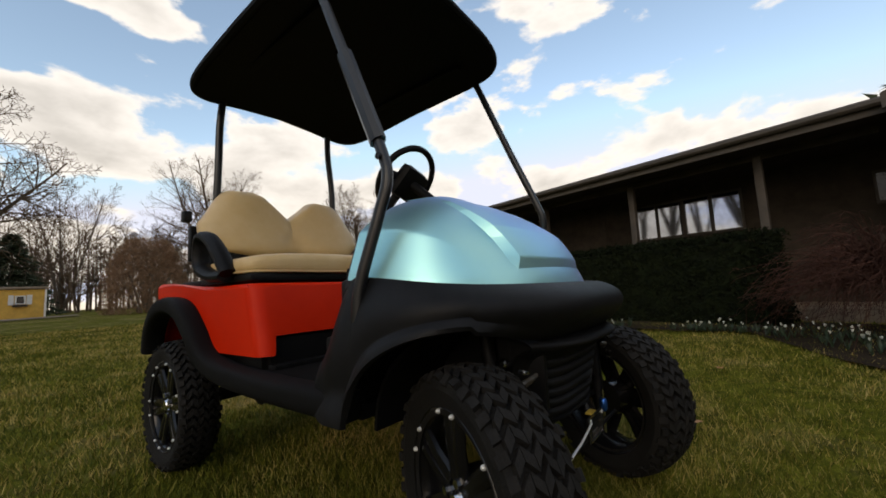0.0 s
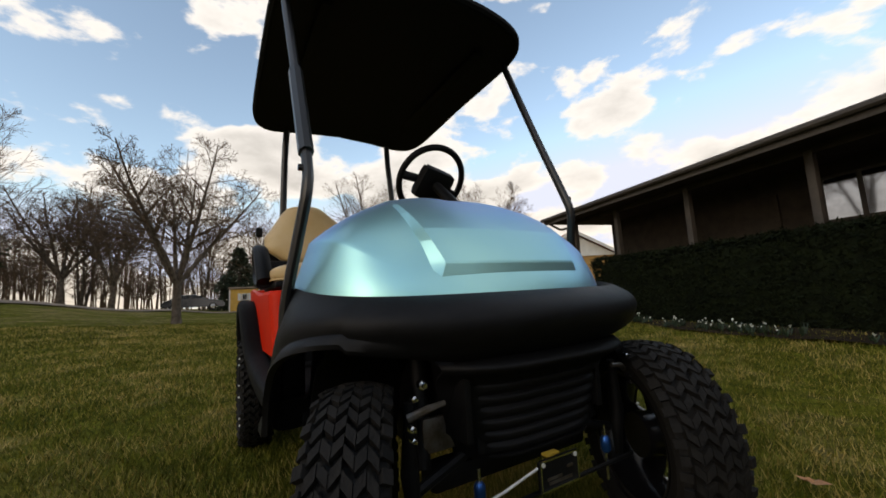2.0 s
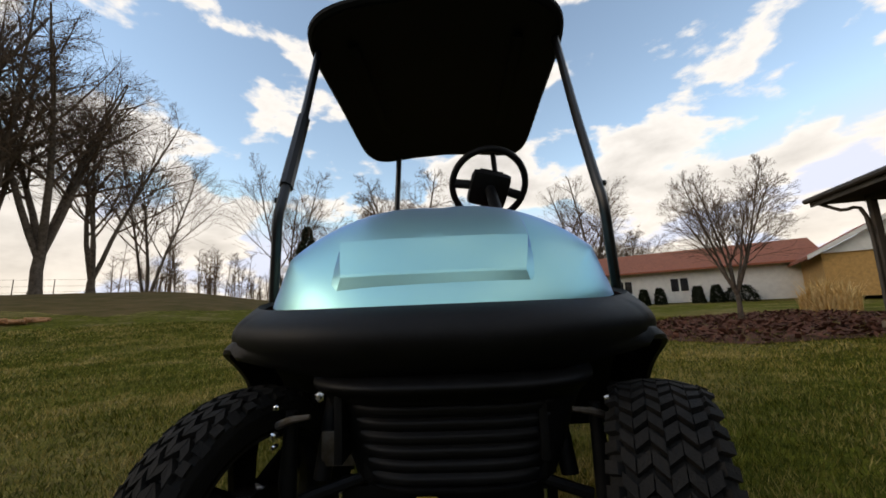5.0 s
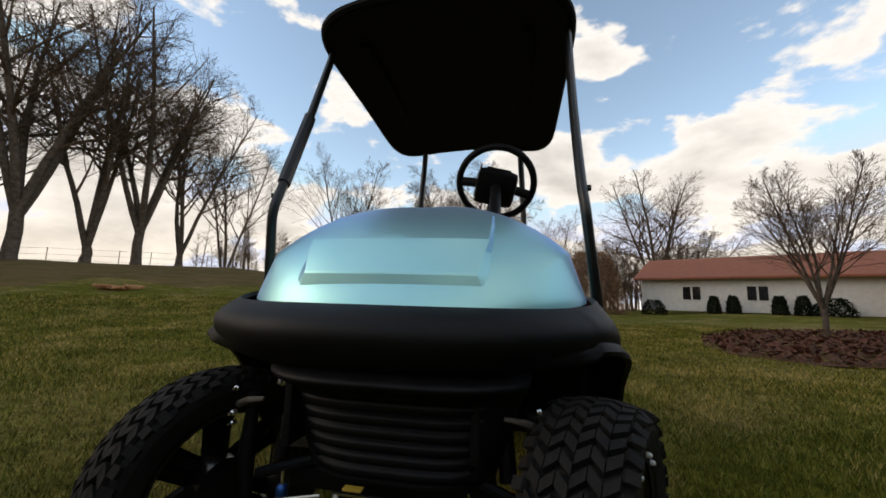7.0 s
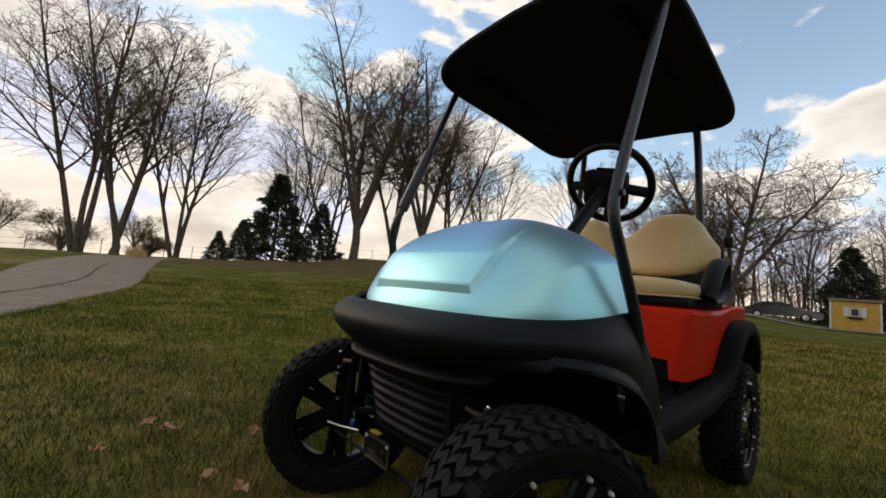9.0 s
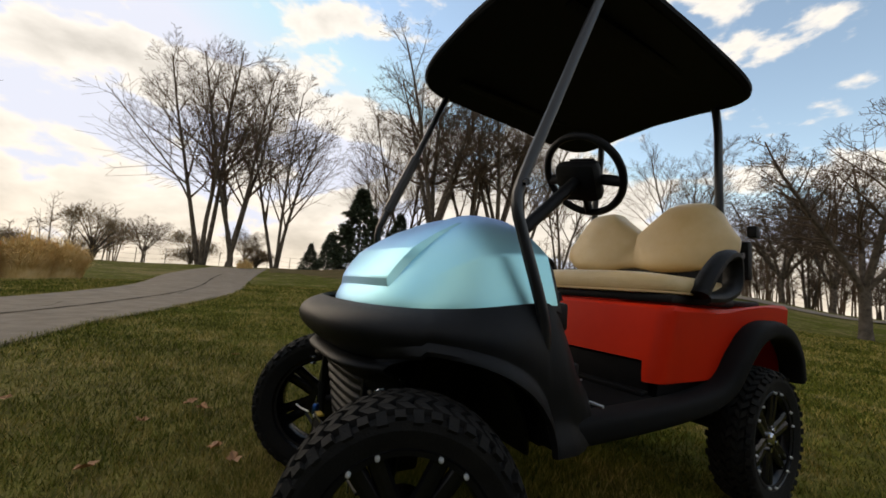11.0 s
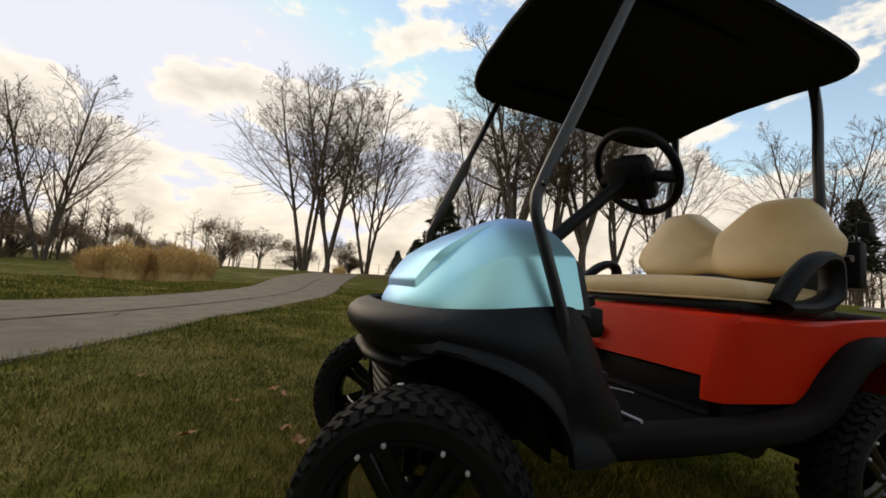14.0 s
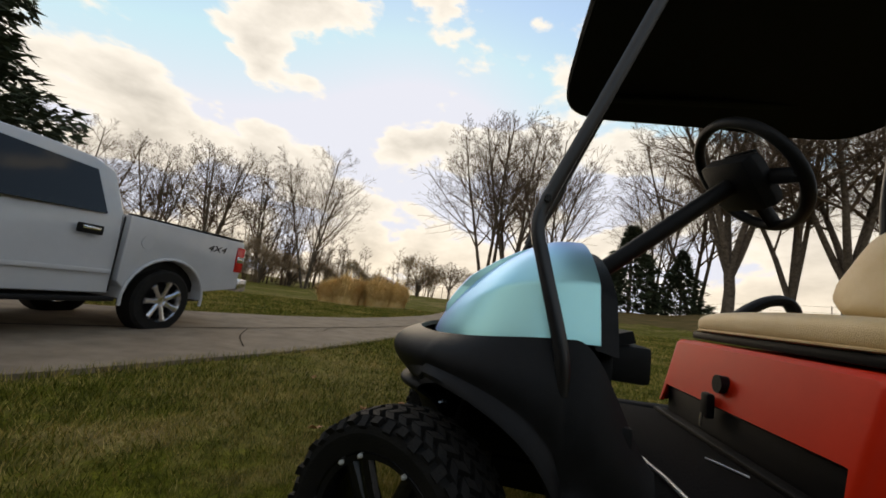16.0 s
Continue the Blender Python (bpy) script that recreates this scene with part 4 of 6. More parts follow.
def bare_tree(seed, height, stems, label, fan=0.2, fork=0.12, trunk=0.014, up=0.02, angle=0.6, minr=0.010):
    """A leafless tree: stems that fan out from a fork, or from the ground where fork is 0."""
    rng = random.Random(seed)
    t = thing("bare_tree", label, "tree")
    trunks, crown = [], []
    foot = Vector((0, 0, height * fork))
    if fork:
        r = trunk * height * 1.25
        trunks.append(([(Vector((0, 0, -0.3)), r * 1.5), (Vector((0, 0, 0.3)), r * 1.1), (foot * 0.6 + Vector((rng.gauss(0, 0.05), rng.gauss(0, 0.05), 0)), r), (foot, r * 0.95)], 6))
    turn = rng.uniform(0, 6.28)
    for k in range(stems):
        a = turn + 2 * math.pi * k / stems + rng.uniform(-0.4, 0.4)
        lean = fan * rng.uniform(0.55, 1.25)
        out_way = Vector((math.cos(a), math.sin(a), 0))
        base = foot * rng.uniform(0.8, 1.0) if fork else out_way * trunk * height * 0.9 - Vector((0, 0, 0.3))
        limbs = []
        grow(rng, base, out_way * lean + Vector((0, 0, 1)), height * (1 - fork) * rng.uniform(0.82, 1.02), trunk * height * rng.uniform(0.75, 1.0), 3, up, angle, limbs)
        for pts, level in limbs:
            (trunks if level == 3 else crown).append((pts, 4 if level == 3 else level))
    limbs_mesh(trunks, M_BARK, "trunk", t)
    limbs_mesh(crown, M_TWIG, "crown", t, minr)
    return t


def place(az, dist, eye=(0.7, 0.4)):
    a = radians(az)
    x, y = eye[0] - math.sin(a) * dist, eye[1] + math.cos(a) * dist
    return x, y, rise(x, y)


def tall(ob):
    return max(v.co.z for c in ob.children for v in c.data.vertices)


def stand(ob, az, dist, height, turn=0):
    x, y, z = place(az, dist)
    k = height / tall(ob)
    ob.matrix_basis = pose(x, y, z, 0, 0, turn) @ Matrix.Diagonal((k, k, k, 1))


TALL = "tall leafless tree with several upright stems"
tA = bare_tree(3, 17, 3, TALL, 0.22, 0.0, 0.0115, 0.012, 0.58, 0.009)
stand(tA, 181.4, 42, 22.5)
tB = bare_tree(5, 17, 4, TALL, 0.26, 0.05, 0.0115, 0.015, 0.55, 0.010)
stand(tB, 178.2, 42, 23)
tC = bare_tree(8, 15, 3, TALL, 0.16, 0.0, 0.012, 0.02, 0.50, 0.010)
stand(tC, 172.6, 42, 19.5)
tD = bare_tree(11, 19, 5, "big spreading leafless tree with a thick forked trunk", 0.34, 0.14, 0.0135, 0.02, 0.70, 0.009)
stand(tD, 150.2, 38, 24)
tE = bare_tree(12, 18, 4, TALL, 0.26, 0.06, 0.013, 0.018, 0.62, 0.010)
stand(tE, 144.6, 40, 22)
tF = bare_tree(17, 8.5, 6, "old leafless fruit tree with a dense twiggy crown", 0.62, 0.20, 0.016, 0.0, 0.85, 0.007)
stand(tF, 98.0, 18.8, 7.4)


def again(src, az, dist, height, turn, label=None):
    c = copy_thing(src, Matrix())
    stand(c, az, dist, height, turn)
    if label:
        c["label"] = label
    return c


DENSE = "leafless tree with a dense twiggy crown"
again(tD, 140.2, 40, 21, 160)
again(tE, 136.0, 43, 19, 70)
again(tC, 154, 44, 20, 40)
again(tB, 158.5, 52, 19, 110)
again(tC, 131, 50, 17, 200)
again(tC, 115.2, 50, 17.5, 15)
again(tF, 106, 48, 11, 140, DENSE)
again(tF, 102, 46, 10, 250, DENSE)
again(tC, 85, 60, 15, 90)
again(tF, 78, 55, 10, 20, DENSE)
again(tF, 67, 60, 11, 95, DENSE)
again(tC, 93, 55, 14, 300)
again(tA, 104, 60, 15, 33)
again(tC, 208.6, 45, 16.5, 50)
again(tA, 215, 48, 15, 120)
again(tE, 221.5, 46, 16.5, 210)
again(tB, 227.5, 50, 15, 15)
again(tA, 234, 52, 15.5, 260)
again(tB, 242, 50, 15, 75)


def clump_tree(az, dist, top, half, seed, label, low=0.12):
    """A small tree that keeps its withered leaves: stems, and lobes of short shoots with gaps between."""
    rng = random.Random(seed)
    x, y, z = place(az, dist)
    h = 0.85 + dist * math.tan(radians(top)) - z
    ob = thing("leafy_tree", label, "tree", Matrix.Translation((x, y, z)))
    verts, faces, b = [], [], bmesh.new()
    for k in range(18):
        a, f = k * 2.4, math.sqrt((k + 0.5) / 18)
        c = Vector((math.cos(a) * half * 0.78 * f, math.sin(a) * half * 0.78 * f, h * (low + 0.08 + (0.80 - low) * ((k * 0.618) % 1.0) * (1.0 - 0.30 * f * f))))
        r = half * rng.uniform(0.24, 0.40)
        tube([(0, 0, -0.2), (c.x * 0.15, c.y * 0.15, c.z * 0.4), (c.x * 0.6, c.y * 0.6, c.z * 0.75), tuple(c)], [0.09, 0.06, 0.035, 0.015], 5, bm=b)
        for j in range(330):
            w = Vector((rng.gauss(0, 1), rng.gauss(0, 1), rng.gauss(0, 0.8))).normalized() * r * rng.uniform(0.25, 1.1)
            p = c + w
            d = (w.normalized() + Vector((rng.gauss(0, 0.6), rng.gauss(0, 0.6), rng.gauss(0.2, 0.6)))).normalized() * rng.uniform(0.10, 0.30)
            q = d.orthogonal().normalized() * rng.uniform(0.012, 0.045)
            i = len(verts)
            verts += [p - q, p + q, p + d]
            faces.append((i, i + 1, i + 2))
    part("trunk", b, M_BARK, ob)
    raw("crown", verts, faces, M_WITHER, ob)


WITHERED = "small rounded tree with withered brown leaves beyond the lawn"
THICKET = "dense brown thicket tree at the edge of the woods"
for k, (az, d, top, half) in enumerate(((191.9, 46, 6.7, 3.1), (182.6, 50, 4.8, 2.7), (175.0, 50, 3.6, 2.0))):
    clump_tree(az, d, top, half, 40 + k, WITHERED)
for k, (az, d, top, half) in enumerate(((201.2, 48, 4.9, 2.1), (197.3, 54, 2.7, 2.2), (205.6, 50, 3.8, 2.2), (210.6, 47, 4.4, 2.5), (214.6, 45, 6.4, 2.5), (218.4, 46, 5.4, 2.6), (223.0, 48, 5.0, 2.8), (229.0, 50, 4.5, 3.0))):
    clump_tree(az, d, top, half, 60 + k, THICKET, 0.0)
tG = bare_tree(23, 6.3, 7, "small leafless ornamental tree with fine upright twigs", 0.50, 0.16, 0.011, 0.015, 0.55, 0.004)
stand(tG, 55.3, 15, 5.0)
again(tD, 71.0, 58, 19, 80, "spreading leafless tree behind the white house")
for k, (az, d, h) in enumerate(((176.5, 72, 7), (187.5, 80, 8))):
    again(tF, az, d, h, k * 57, "distant rounded leafless tree")


def pine(seed, height, width, label, count=2600, fine=1.0, clear=0.06):
    rng = random.Random(seed)
    t = thing("pine_tree", label, "conifer")
    limbs_mesh([([(Vector((0, 0, -0.2)), height * 0.022), (Vector((0, 0, height * 0.5)), height * 0.014), (Vector((0, 0, height)), 0.02)], 6)], M_BARK, "trunk", t)
    verts, faces = [], []
    for k in range(count):
        f = rng.random() ** 0.75
        z = height * (clear + (1 - clear) * (1 - f))
        a = rng.uniform(0, 6.283)
        reach = width * 1.25 * (0.05 + 0.95 * f) * (0.82 + 0.75 * noise.noise((f * 11 + math.cos(a), seed + math.sin(a) * 1.3, 0)))
        r = reach * rng.uniform(0.35, 1.0) ** 0.7
        c = Vector((r * math.cos(a), r * math.sin(a), z - r * 0.18))
        s = rng.uniform(0.18, 0.42) * height / 9 * fine
        for j in range(3):
            d = Vector((math.cos(a + rng.gauss(0, 0.6)), math.sin(a + rng.gauss(0, 0.6)), rng.gauss(-0.1, 0.35))) * s * 1.6
            w = Vector((rng.gauss(0, 1), rng.gauss(0, 1), rng.gauss(0, 0.6))).normalized() * s * 0.45
            i = len(verts)
            verts += [c - w, c + w, c + d + w * 0.15]
            faces.append((i, i + 1, i + 2))
    raw("crown", verts, faces, M_PINE, t)
    return t


pA = pine(2, 9.0, 3.5, "dark green spruce with a pointed crown")
stand(pA, 161.3, 42, 9.3)
pB = pine(4, 7.0, 2.7, "dark green spruce with a pointed crown")
stand(pB, 155.3, 43, 6.8)
again(pB, 165.3, 44, 4.6, 50, "low dark green spruce")
again(pB, 168.0, 46, 3.4, 150, "low dark green spruce")
again(pA, 89.0, 48, 7.2, 30)
pC = pine(6, 9.5, 1.9, "dark ragged pine with a bare lower trunk", 1100, 0.9, 0.34)
stand(pC, 112.8, 49, 9.8)
pD = pine(9, 14, 4.4, "tall dark spruce beside the house", 11000, 0.42)
stand(pD, -27.0, 17, 15)
again(pD, 249, 20, 15, 70, "tall dark spruce behind the truck")



def far_woods():
    """Brown winter woods behind the lawns: thin stems and fans of twigs."""
    rng = random.Random(77)
    verts, faces = [], []

    def stick(p, q, r0, r1):
        d = (q - p).normalized()
        s = d.orthogonal().normalized()
        t = d.cross(s)
        i = len(verts)
        for k in range(3):
            o = s * math.cos(k * 2.094) + t * math.sin(k * 2.094)
            verts.extend((p + o * r0, q + o * r1))
        for k in range(3):
            j = (k + 1) % 3
            faces.append((i + 2 * k, i + 2 * j, i + 2 * j + 1, i + 2 * k + 1))
    bands = [(58, 135, 200, 60, 92), (66, 114, 190, 52, 72), (184, 246, 70, 70, 95), (203, 246, 100, 46, 72)]
    for lo, hi, count, near, far_ in bands:
        for k in range(count):
            x, y, z = place(rng.uniform(lo, hi), rng.uniform(near, far_))
            h = rng.uniform(4.5, 10.5)
            base = Vector((x, y, z - 0.2))
            top = base + Vector((rng.gauss(0, 0.5), rng.gauss(0, 0.5), h))
            stick(base, base.lerp(top, 0.6), 0.11, 0.06)
            stick(base.lerp(top, 0.6), top, 0.06, 0.015)
            for j in range(26):
                f = rng.uniform(0.2, 0.95)
                p = base.lerp(top, f)
                a = rng.uniform(0, 6.283)
                ln = h * rng.uniform(0.14, 0.32) * (1.15 - f * 0.6)
                q = p + Vector((math.cos(a), math.sin(a), rng.uniform(0.5, 1.2))) * ln * 0.7
                stick(p, q, 0.035, 0.014)
                for i in range(3):
                    m = p.lerp(q, rng.uniform(0.4, 1.0))
                    stick(m, m + Vector((rng.gauss(0, 1), rng.gauss(0, 1), rng.uniform(0.2, 1.4))) * ln * 0.3, 0.016, 0.009)
    tagged(raw("far_woods", verts, faces, M_TWIG), "distant brown winter woods of bare saplings", "woods", kind="stuff")


far_woods()


def clump_stuff(name, label, category, mat, centre, size, count, blade, seed, droop=0.75, kind="stuff"):
    """Long thin blades rising from a patch of ground."""
    rng = random.Random(seed)
    verts, faces = [], []
    cx, cy, ang = centre
    ca, sa = math.cos(radians(ang)), math.sin(radians(ang))
    for k in range(count):
        u, v = rng.uniform(-1, 1), rng.uniform(-1, 1)
        if u * u + v * v > 1:
            continue
        x, y = cx + ca * u * size[0] - sa * v * size[1], cy + sa * u * size[0] + ca * v * size[1]
        z = rise(x, y)
        h = size[2] * rng.uniform(0.35, 1.05) * (1.02 - 0.45 * (u * u + v * v)) * (0.85 + 0.5 * noise.noise((u * 3.1, v * 3.1, seed)))
        a = rng.uniform(0, 6.283)
        d = Vector((math.cos(a), math.sin(a), 0)) * h * rng.uniform(0.05, droop)
        w = Vector((-math.sin(a), math.cos(a), 0)) * blade * 0.5
        p0, p1, p2 = Vector((x, y, z)), Vector((x, y, z + h * 0.6)) + d * 0.35, Vector((x, y, z + h)) + d
        i = len(verts)
        verts += [p0 - w, p0 + w, p1 - w, p1 + w, p2]
        faces += [(i, i + 1, i + 3, i + 2), (i + 2, i + 3, i + 4)]
    ob = raw(name, verts, faces, mat)
    tagged(ob, label, category, kind=kind)
    return ob


def plume_grass(az, dist, width, height, count, seed, label):
    """A fountain of dry blades that rise from one root and arch over."""
    rng = random.Random(seed)
    x0, y0, z0 = place(az, dist)
    verts, faces = [], []
    for k in range(count):
        a, f = rng.uniform(0, 6.283), math.sqrt(rng.random())
        out_way = Vector((math.cos(a), math.sin(a), 0))
        x, y = x0 + out_way.x * f * width * 0.82, y0 + out_way.y * f * width * 0.82
        h = height * rng.uniform(0.45, 1.0) * (1.04 - 0.28 * f) * (0.9 + 0.3 * noise.noise((out_way.x * 2, out_way.y * 2, seed)))
        out_way = (out_way + Vector((rng.gauss(0, 0.5), rng.gauss(0, 0.5), 0))) * width * (0.30 + 0.12 * f) * rng.uniform(0.3, 1.1)
        w = Vector((-math.sin(a), math.cos(a), 0)) * 0.009
        root = Vector((x, y, rise(x, y) - 0.01))
        i = len(verts)
        for up, out_, k_ in ((0, 0, 1), (0.55, 0.22, 1.1), (0.92, 0.62, 1.3)):
            p = root + Vector((0, 0, h * up)) + out_way * out_
            verts += [p - w * k_, p + w * k_]
        verts.append(root + Vector((0, 0, h * rng.uniform(0.80, 1.18))) + out_way * 1.15)
        faces += [(i, i + 1, i + 3, i + 2), (i + 2, i + 3, i + 5, i + 4), (i + 4, i + 5, i + 6)]
    tagged(raw("ornamental_grass", verts, faces, M_STRAW), label, "grass clump", kind="stuff")


for k, (az, d, w, h) in enumerate(((204.0, 17.9, 0.68, 1.30), (201.6, 17.4, 0.72, 1.60), (199.2, 17.9, 0.66, 1.45), (196.8, 17.4, 0.72, 1.62), (194.3, 17.8, 0.74, 1.45))):
    plume_grass(az, d, w, h, 3800, 20 + k, "clump of dry golden ornamental grass beyond the driveway")
x, y, z = place(176.2, 36)
clump_stuff("ornamental_grass", "small clump of dry straw-coloured grass on the bank", "grass clump", M_STRAW, (x, y, 0), (0.6, 0.5, 0.95), 900, 0.04, 2)
x, y, z = place(47.5, 19)
clump_stuff("ornamental_grass", "clump of dry tan grass by the neighbouring house", "grass clump", M_STRAW, (x, y, 0), (0.9, 0.7, 1.5), 1200, 0.03, 3)


def round_bush(name, label, mat, cx, cy, rx, ry, h, count, seed, size=0.05, boxy=False, category="bush"):
    """A shrub of short crossed leaf shoots over its whole surface and depth."""
    rng = random.Random(seed)
    z0 = rise(cx, cy)
    verts, faces = [], []
    for k in range(count):
        if boxy:
            u, v, w = rng.uniform(-1, 1), rng.uniform(-1, 1), rng.uniform(0, 1)
            f = rng.randint(0, 3)
            if f == 0:
                v = -1
            elif f == 1:
                w = 1
            elif f == 2:
                u = rng.choice((-1, 1))
            e = 1 + 0.05 * noise.noise((u * 6, v * 3, w * 4 + seed)) + rng.gauss(0, 0.015)
            p = Vector((u * rx * e, v * ry * e, w * h * e))
        else:
            a, t = rng.uniform(0, 6.283), rng.uniform(0, 1)
            r = math.sqrt(1 - (t * 1.02 - 0.1) ** 2) if t < 1 else 0.1
            e = rng.uniform(0.7, 1.0) * (1 + 0.18 * noise.noise((math.cos(a) * 2, math.sin(a) * 2, t * 3 + seed)))
            p = Vector((math.cos(a) * rx * r * e, math.sin(a) * ry * r * e, t * h * (0.85 + 0.15 * e)))
        d = Vector((rng.gauss(0, 1), rng.gauss(0, 1), rng.gauss(0.3, 1))).normalized() * size * rng.uniform(0.7, 1.6)
        s = d.orthogonal().normalized() * size * (0.3 if mat is not M_SHRUB else 0.10)
        i = len(verts)
        verts += [p - s, p + s, p + d]
        faces.append((i, i + 1, i + 2))
    ob = thing(name, label, category)
    raw("foliage", verts, faces, mat, ob)
    if boxy:
        part("core", box(0, 0, h * 0.47, rx * 1.9, ry * 1.9, h * 0.93, 0.1), mat, ob)
    return ob, z0


# ---- house ----
HE, HN = Vector((0.974, -0.225, 0)), Vector((-0.225, -0.974, 0))
H0 = HE * -4.9 - HN * 6.35 + Vector((0, 0, 0.09))
HM = Matrix.Translation(H0) @ Matrix(((HE.x, HN.x * -1, 0, 0), (HE.y, HN.y * -1, 0, 0), (0, 0, 1, 0), (0, 0, 0, 1)))
# local frame: x along the front to the east, y into the house, z up
house = thing("ranch_house", "low brown ranch house with a deep porch under a shingle roof", "house", HM)
EAVE, PORCH = 2.62, 1.35
part("back_wall", box(2.6, PORCH + 0.1, 1.35, 11.4, 0.2, 2.7), M_WALL, house, "dark brown board wall in the shade of the porch")
part("end_wall", box(-3.2, PORCH + 3.2, 1.35, 0.2, 6.2, 2.7), M_WALL, house)
part("porch_floor", box(1.9, PORCH / 2, 0.1, 10.2, PORCH + 0.4, 0.2), M_CONC, house)


def roof_slab():
    b = bmesh.new()
    prof = [(-0.60, EAVE), (-0.60, EAVE + 0.05), (5.2, EAVE + 1.55), (9.5, EAVE + 0.4), (9.5, EAVE + 0.3), (5.2, EAVE + 1.40)]
    a = [b.verts.new((-3.75, y, z)) for y, z in prof]
    c = [b.verts.new((14.5, y, z)) for y, z in prof]
    b.faces.new(a)
    b.faces.new(c[::-1])
    for k in range(len(prof)):
        b.faces.new((a[k], c[k], c[(k + 1) % len(prof)], a[(k + 1) % len(prof)]))
    bmesh.ops.recalc_face_normals(b, faces=b.faces[:])
    return b


part("roof", roof_slab(), M_SHING, house, "brown asphalt shingle roof", smooth=False)
for k in range(9):
    part("shingle_course", box(5.37, -0.55 + 0.30 * k, EAVE + 0.068 + 0.30 * k * 0.252, 18.2, 0.30, 0.012, m=Matrix()), M_SHING, house, smooth=False)
part("soffit", box(2.25, 0.7, EAVE - 0.03, 11.9, 2.5, 0.03), M_WALL, house)
part("fascia", box(2.25, -0.61, EAVE + 0.0, 11.9, 0.03, 0.16), M_TRIMW, house)
part("gutter", tube([(-3.75, -0.67, EAVE + 0.06), (5.7, -0.67, EAVE + 0.06)], 0.055, 8), M_TRIMW, house, "brown metal gutter")
part("porch_beam", box(1.2, 0, EAVE - 0.10, 8.8, 0.10, 0.12, 0.01), M_WALL, house)
for xx in (-3.1, -1.5, 0.4, 2.4, 4.35):
    part("porch_post", box(xx, 0, EAVE / 2 - 0.1, 0.11, 0.11, EAVE, 0.01), M_TRIMW, house, "square taupe porch post")
part("downpipe", tube(curve([(-3.6, -0.6, EAVE), (-3.35, -0.35, EAVE - 0.25), (-3.15, -0.1, EAVE - 0.45), (-3.15, -0.1, 0.1)], 4), 0.035, 8), M_TRIMW, house)


def house_window(x, w, z0, z1, panes):
    win = part("window", box(x, PORCH - 0.02, (z0 + z1) / 2, w, 0.05, z1 - z0, 0.005), M_TRIMW, house, "porch window reflecting the sky")
    for k in range(panes):
        pw = w / panes
        part("pane", box(x - w / 2 + pw * (k + 0.5), PORCH - 0.05, (z0 + z1) / 2, pw - 0.07, 0.012, z1 - z0 - 0.1), M_WIN if panes > 1 else M_GLASS, win, smooth=False)


house_window(2.82, 2.0, 1.55, 2.34, 4)
house_window(5.7, 0.5, 1.68, 2.2, 1)
part("porch_door", box(0.75, PORCH - 0.03, 1.22, 0.8, 0.06, 2.05, 0.01), M_WALL, house, "dark panelled front door")

# gabled wing with stone front
WX, WY = 5.75, -0.3
part("wing_wall", box(WX + 3.95, WY + 1.6, 1.4, 6.8, 3.0, 2.8), M_MORTAR, house)


def wing_roof():
    b = bmesh.new()
    prof = [(-0.05, 2.52), (-0.05, 2.64), (3.6, 3.95), (7.8, 2.46), (7.8, 2.34), (3.6, 3.83)]
    a = [b.verts.new((WX + x, WY - 0.75, z)) for x, z in prof]
    c = [b.verts.new((WX + x, WY + 6.0, z)) for x, z in prof]
    b.faces.new(a)
    b.faces.new(c[::-1])
    for k in range(len(prof)):
        b.faces.new((a[k], c[k], c[(k + 1) % len(prof)], a[(k + 1) % len(prof)]))
    bmesh.ops.recalc_face_normals(b, faces=b.faces[:])
    return b


part("wing_roof", wing_roof(), M_SHING, house, smooth=False)
b = bmesh.new()
vs = [b.verts.new((WX + x, WY - 0.06, z)) for x, z in ((0.55, 2.62), (7.3, 2.5), (3.6, 3.72))]
b.faces.new(vs)
part("gable_board", thicken(b, 0.05), M_TRIMW, house, smooth=False)
b = bmesh.new()
vs = [b.verts.new((WX + x, WY - 0.78, z)) for x, z in ((-0.08, 2.46), (-0.08, 2.64), (3.6, 3.97), (3.6, 3.78))]
b.faces.new(vs)
part("barge_board", thicken(b, 0.04), M_TRIMW, house, "taupe painted barge board")
part("wing_soffit", box(WX + 3.6, WY - 0.35, 2.47, 7.1, 0.75, 0.03), M_TRIMW, house)
lantern = part("porch_lantern", box(WX + 0.85, WY - 0.14, 1.95, 0.12, 0.12, 0.2, 0.02), M_BLACK, house, "black wall lantern")
part("lantern_arm", tube([(WX + 0.85, WY, 2.1), (WX + 0.85, WY - 0.14, 2.08)], 0.012, 6), M_BLACK, lantern)
win = part("window", box(WX + 3.2, WY + 0.08, 1.4, 1.8, 0.05, 1.2, 0.005), M_TRIMW, house)
part("pane", box(WX + 3.2, WY + 0.03, 1.4, 1.6, 0.02, 1.0), M_GLASS, win, smooth=False)


def house_at(x, n):
    p = H0 + HE * x + HN * n
    return p.x, p.y


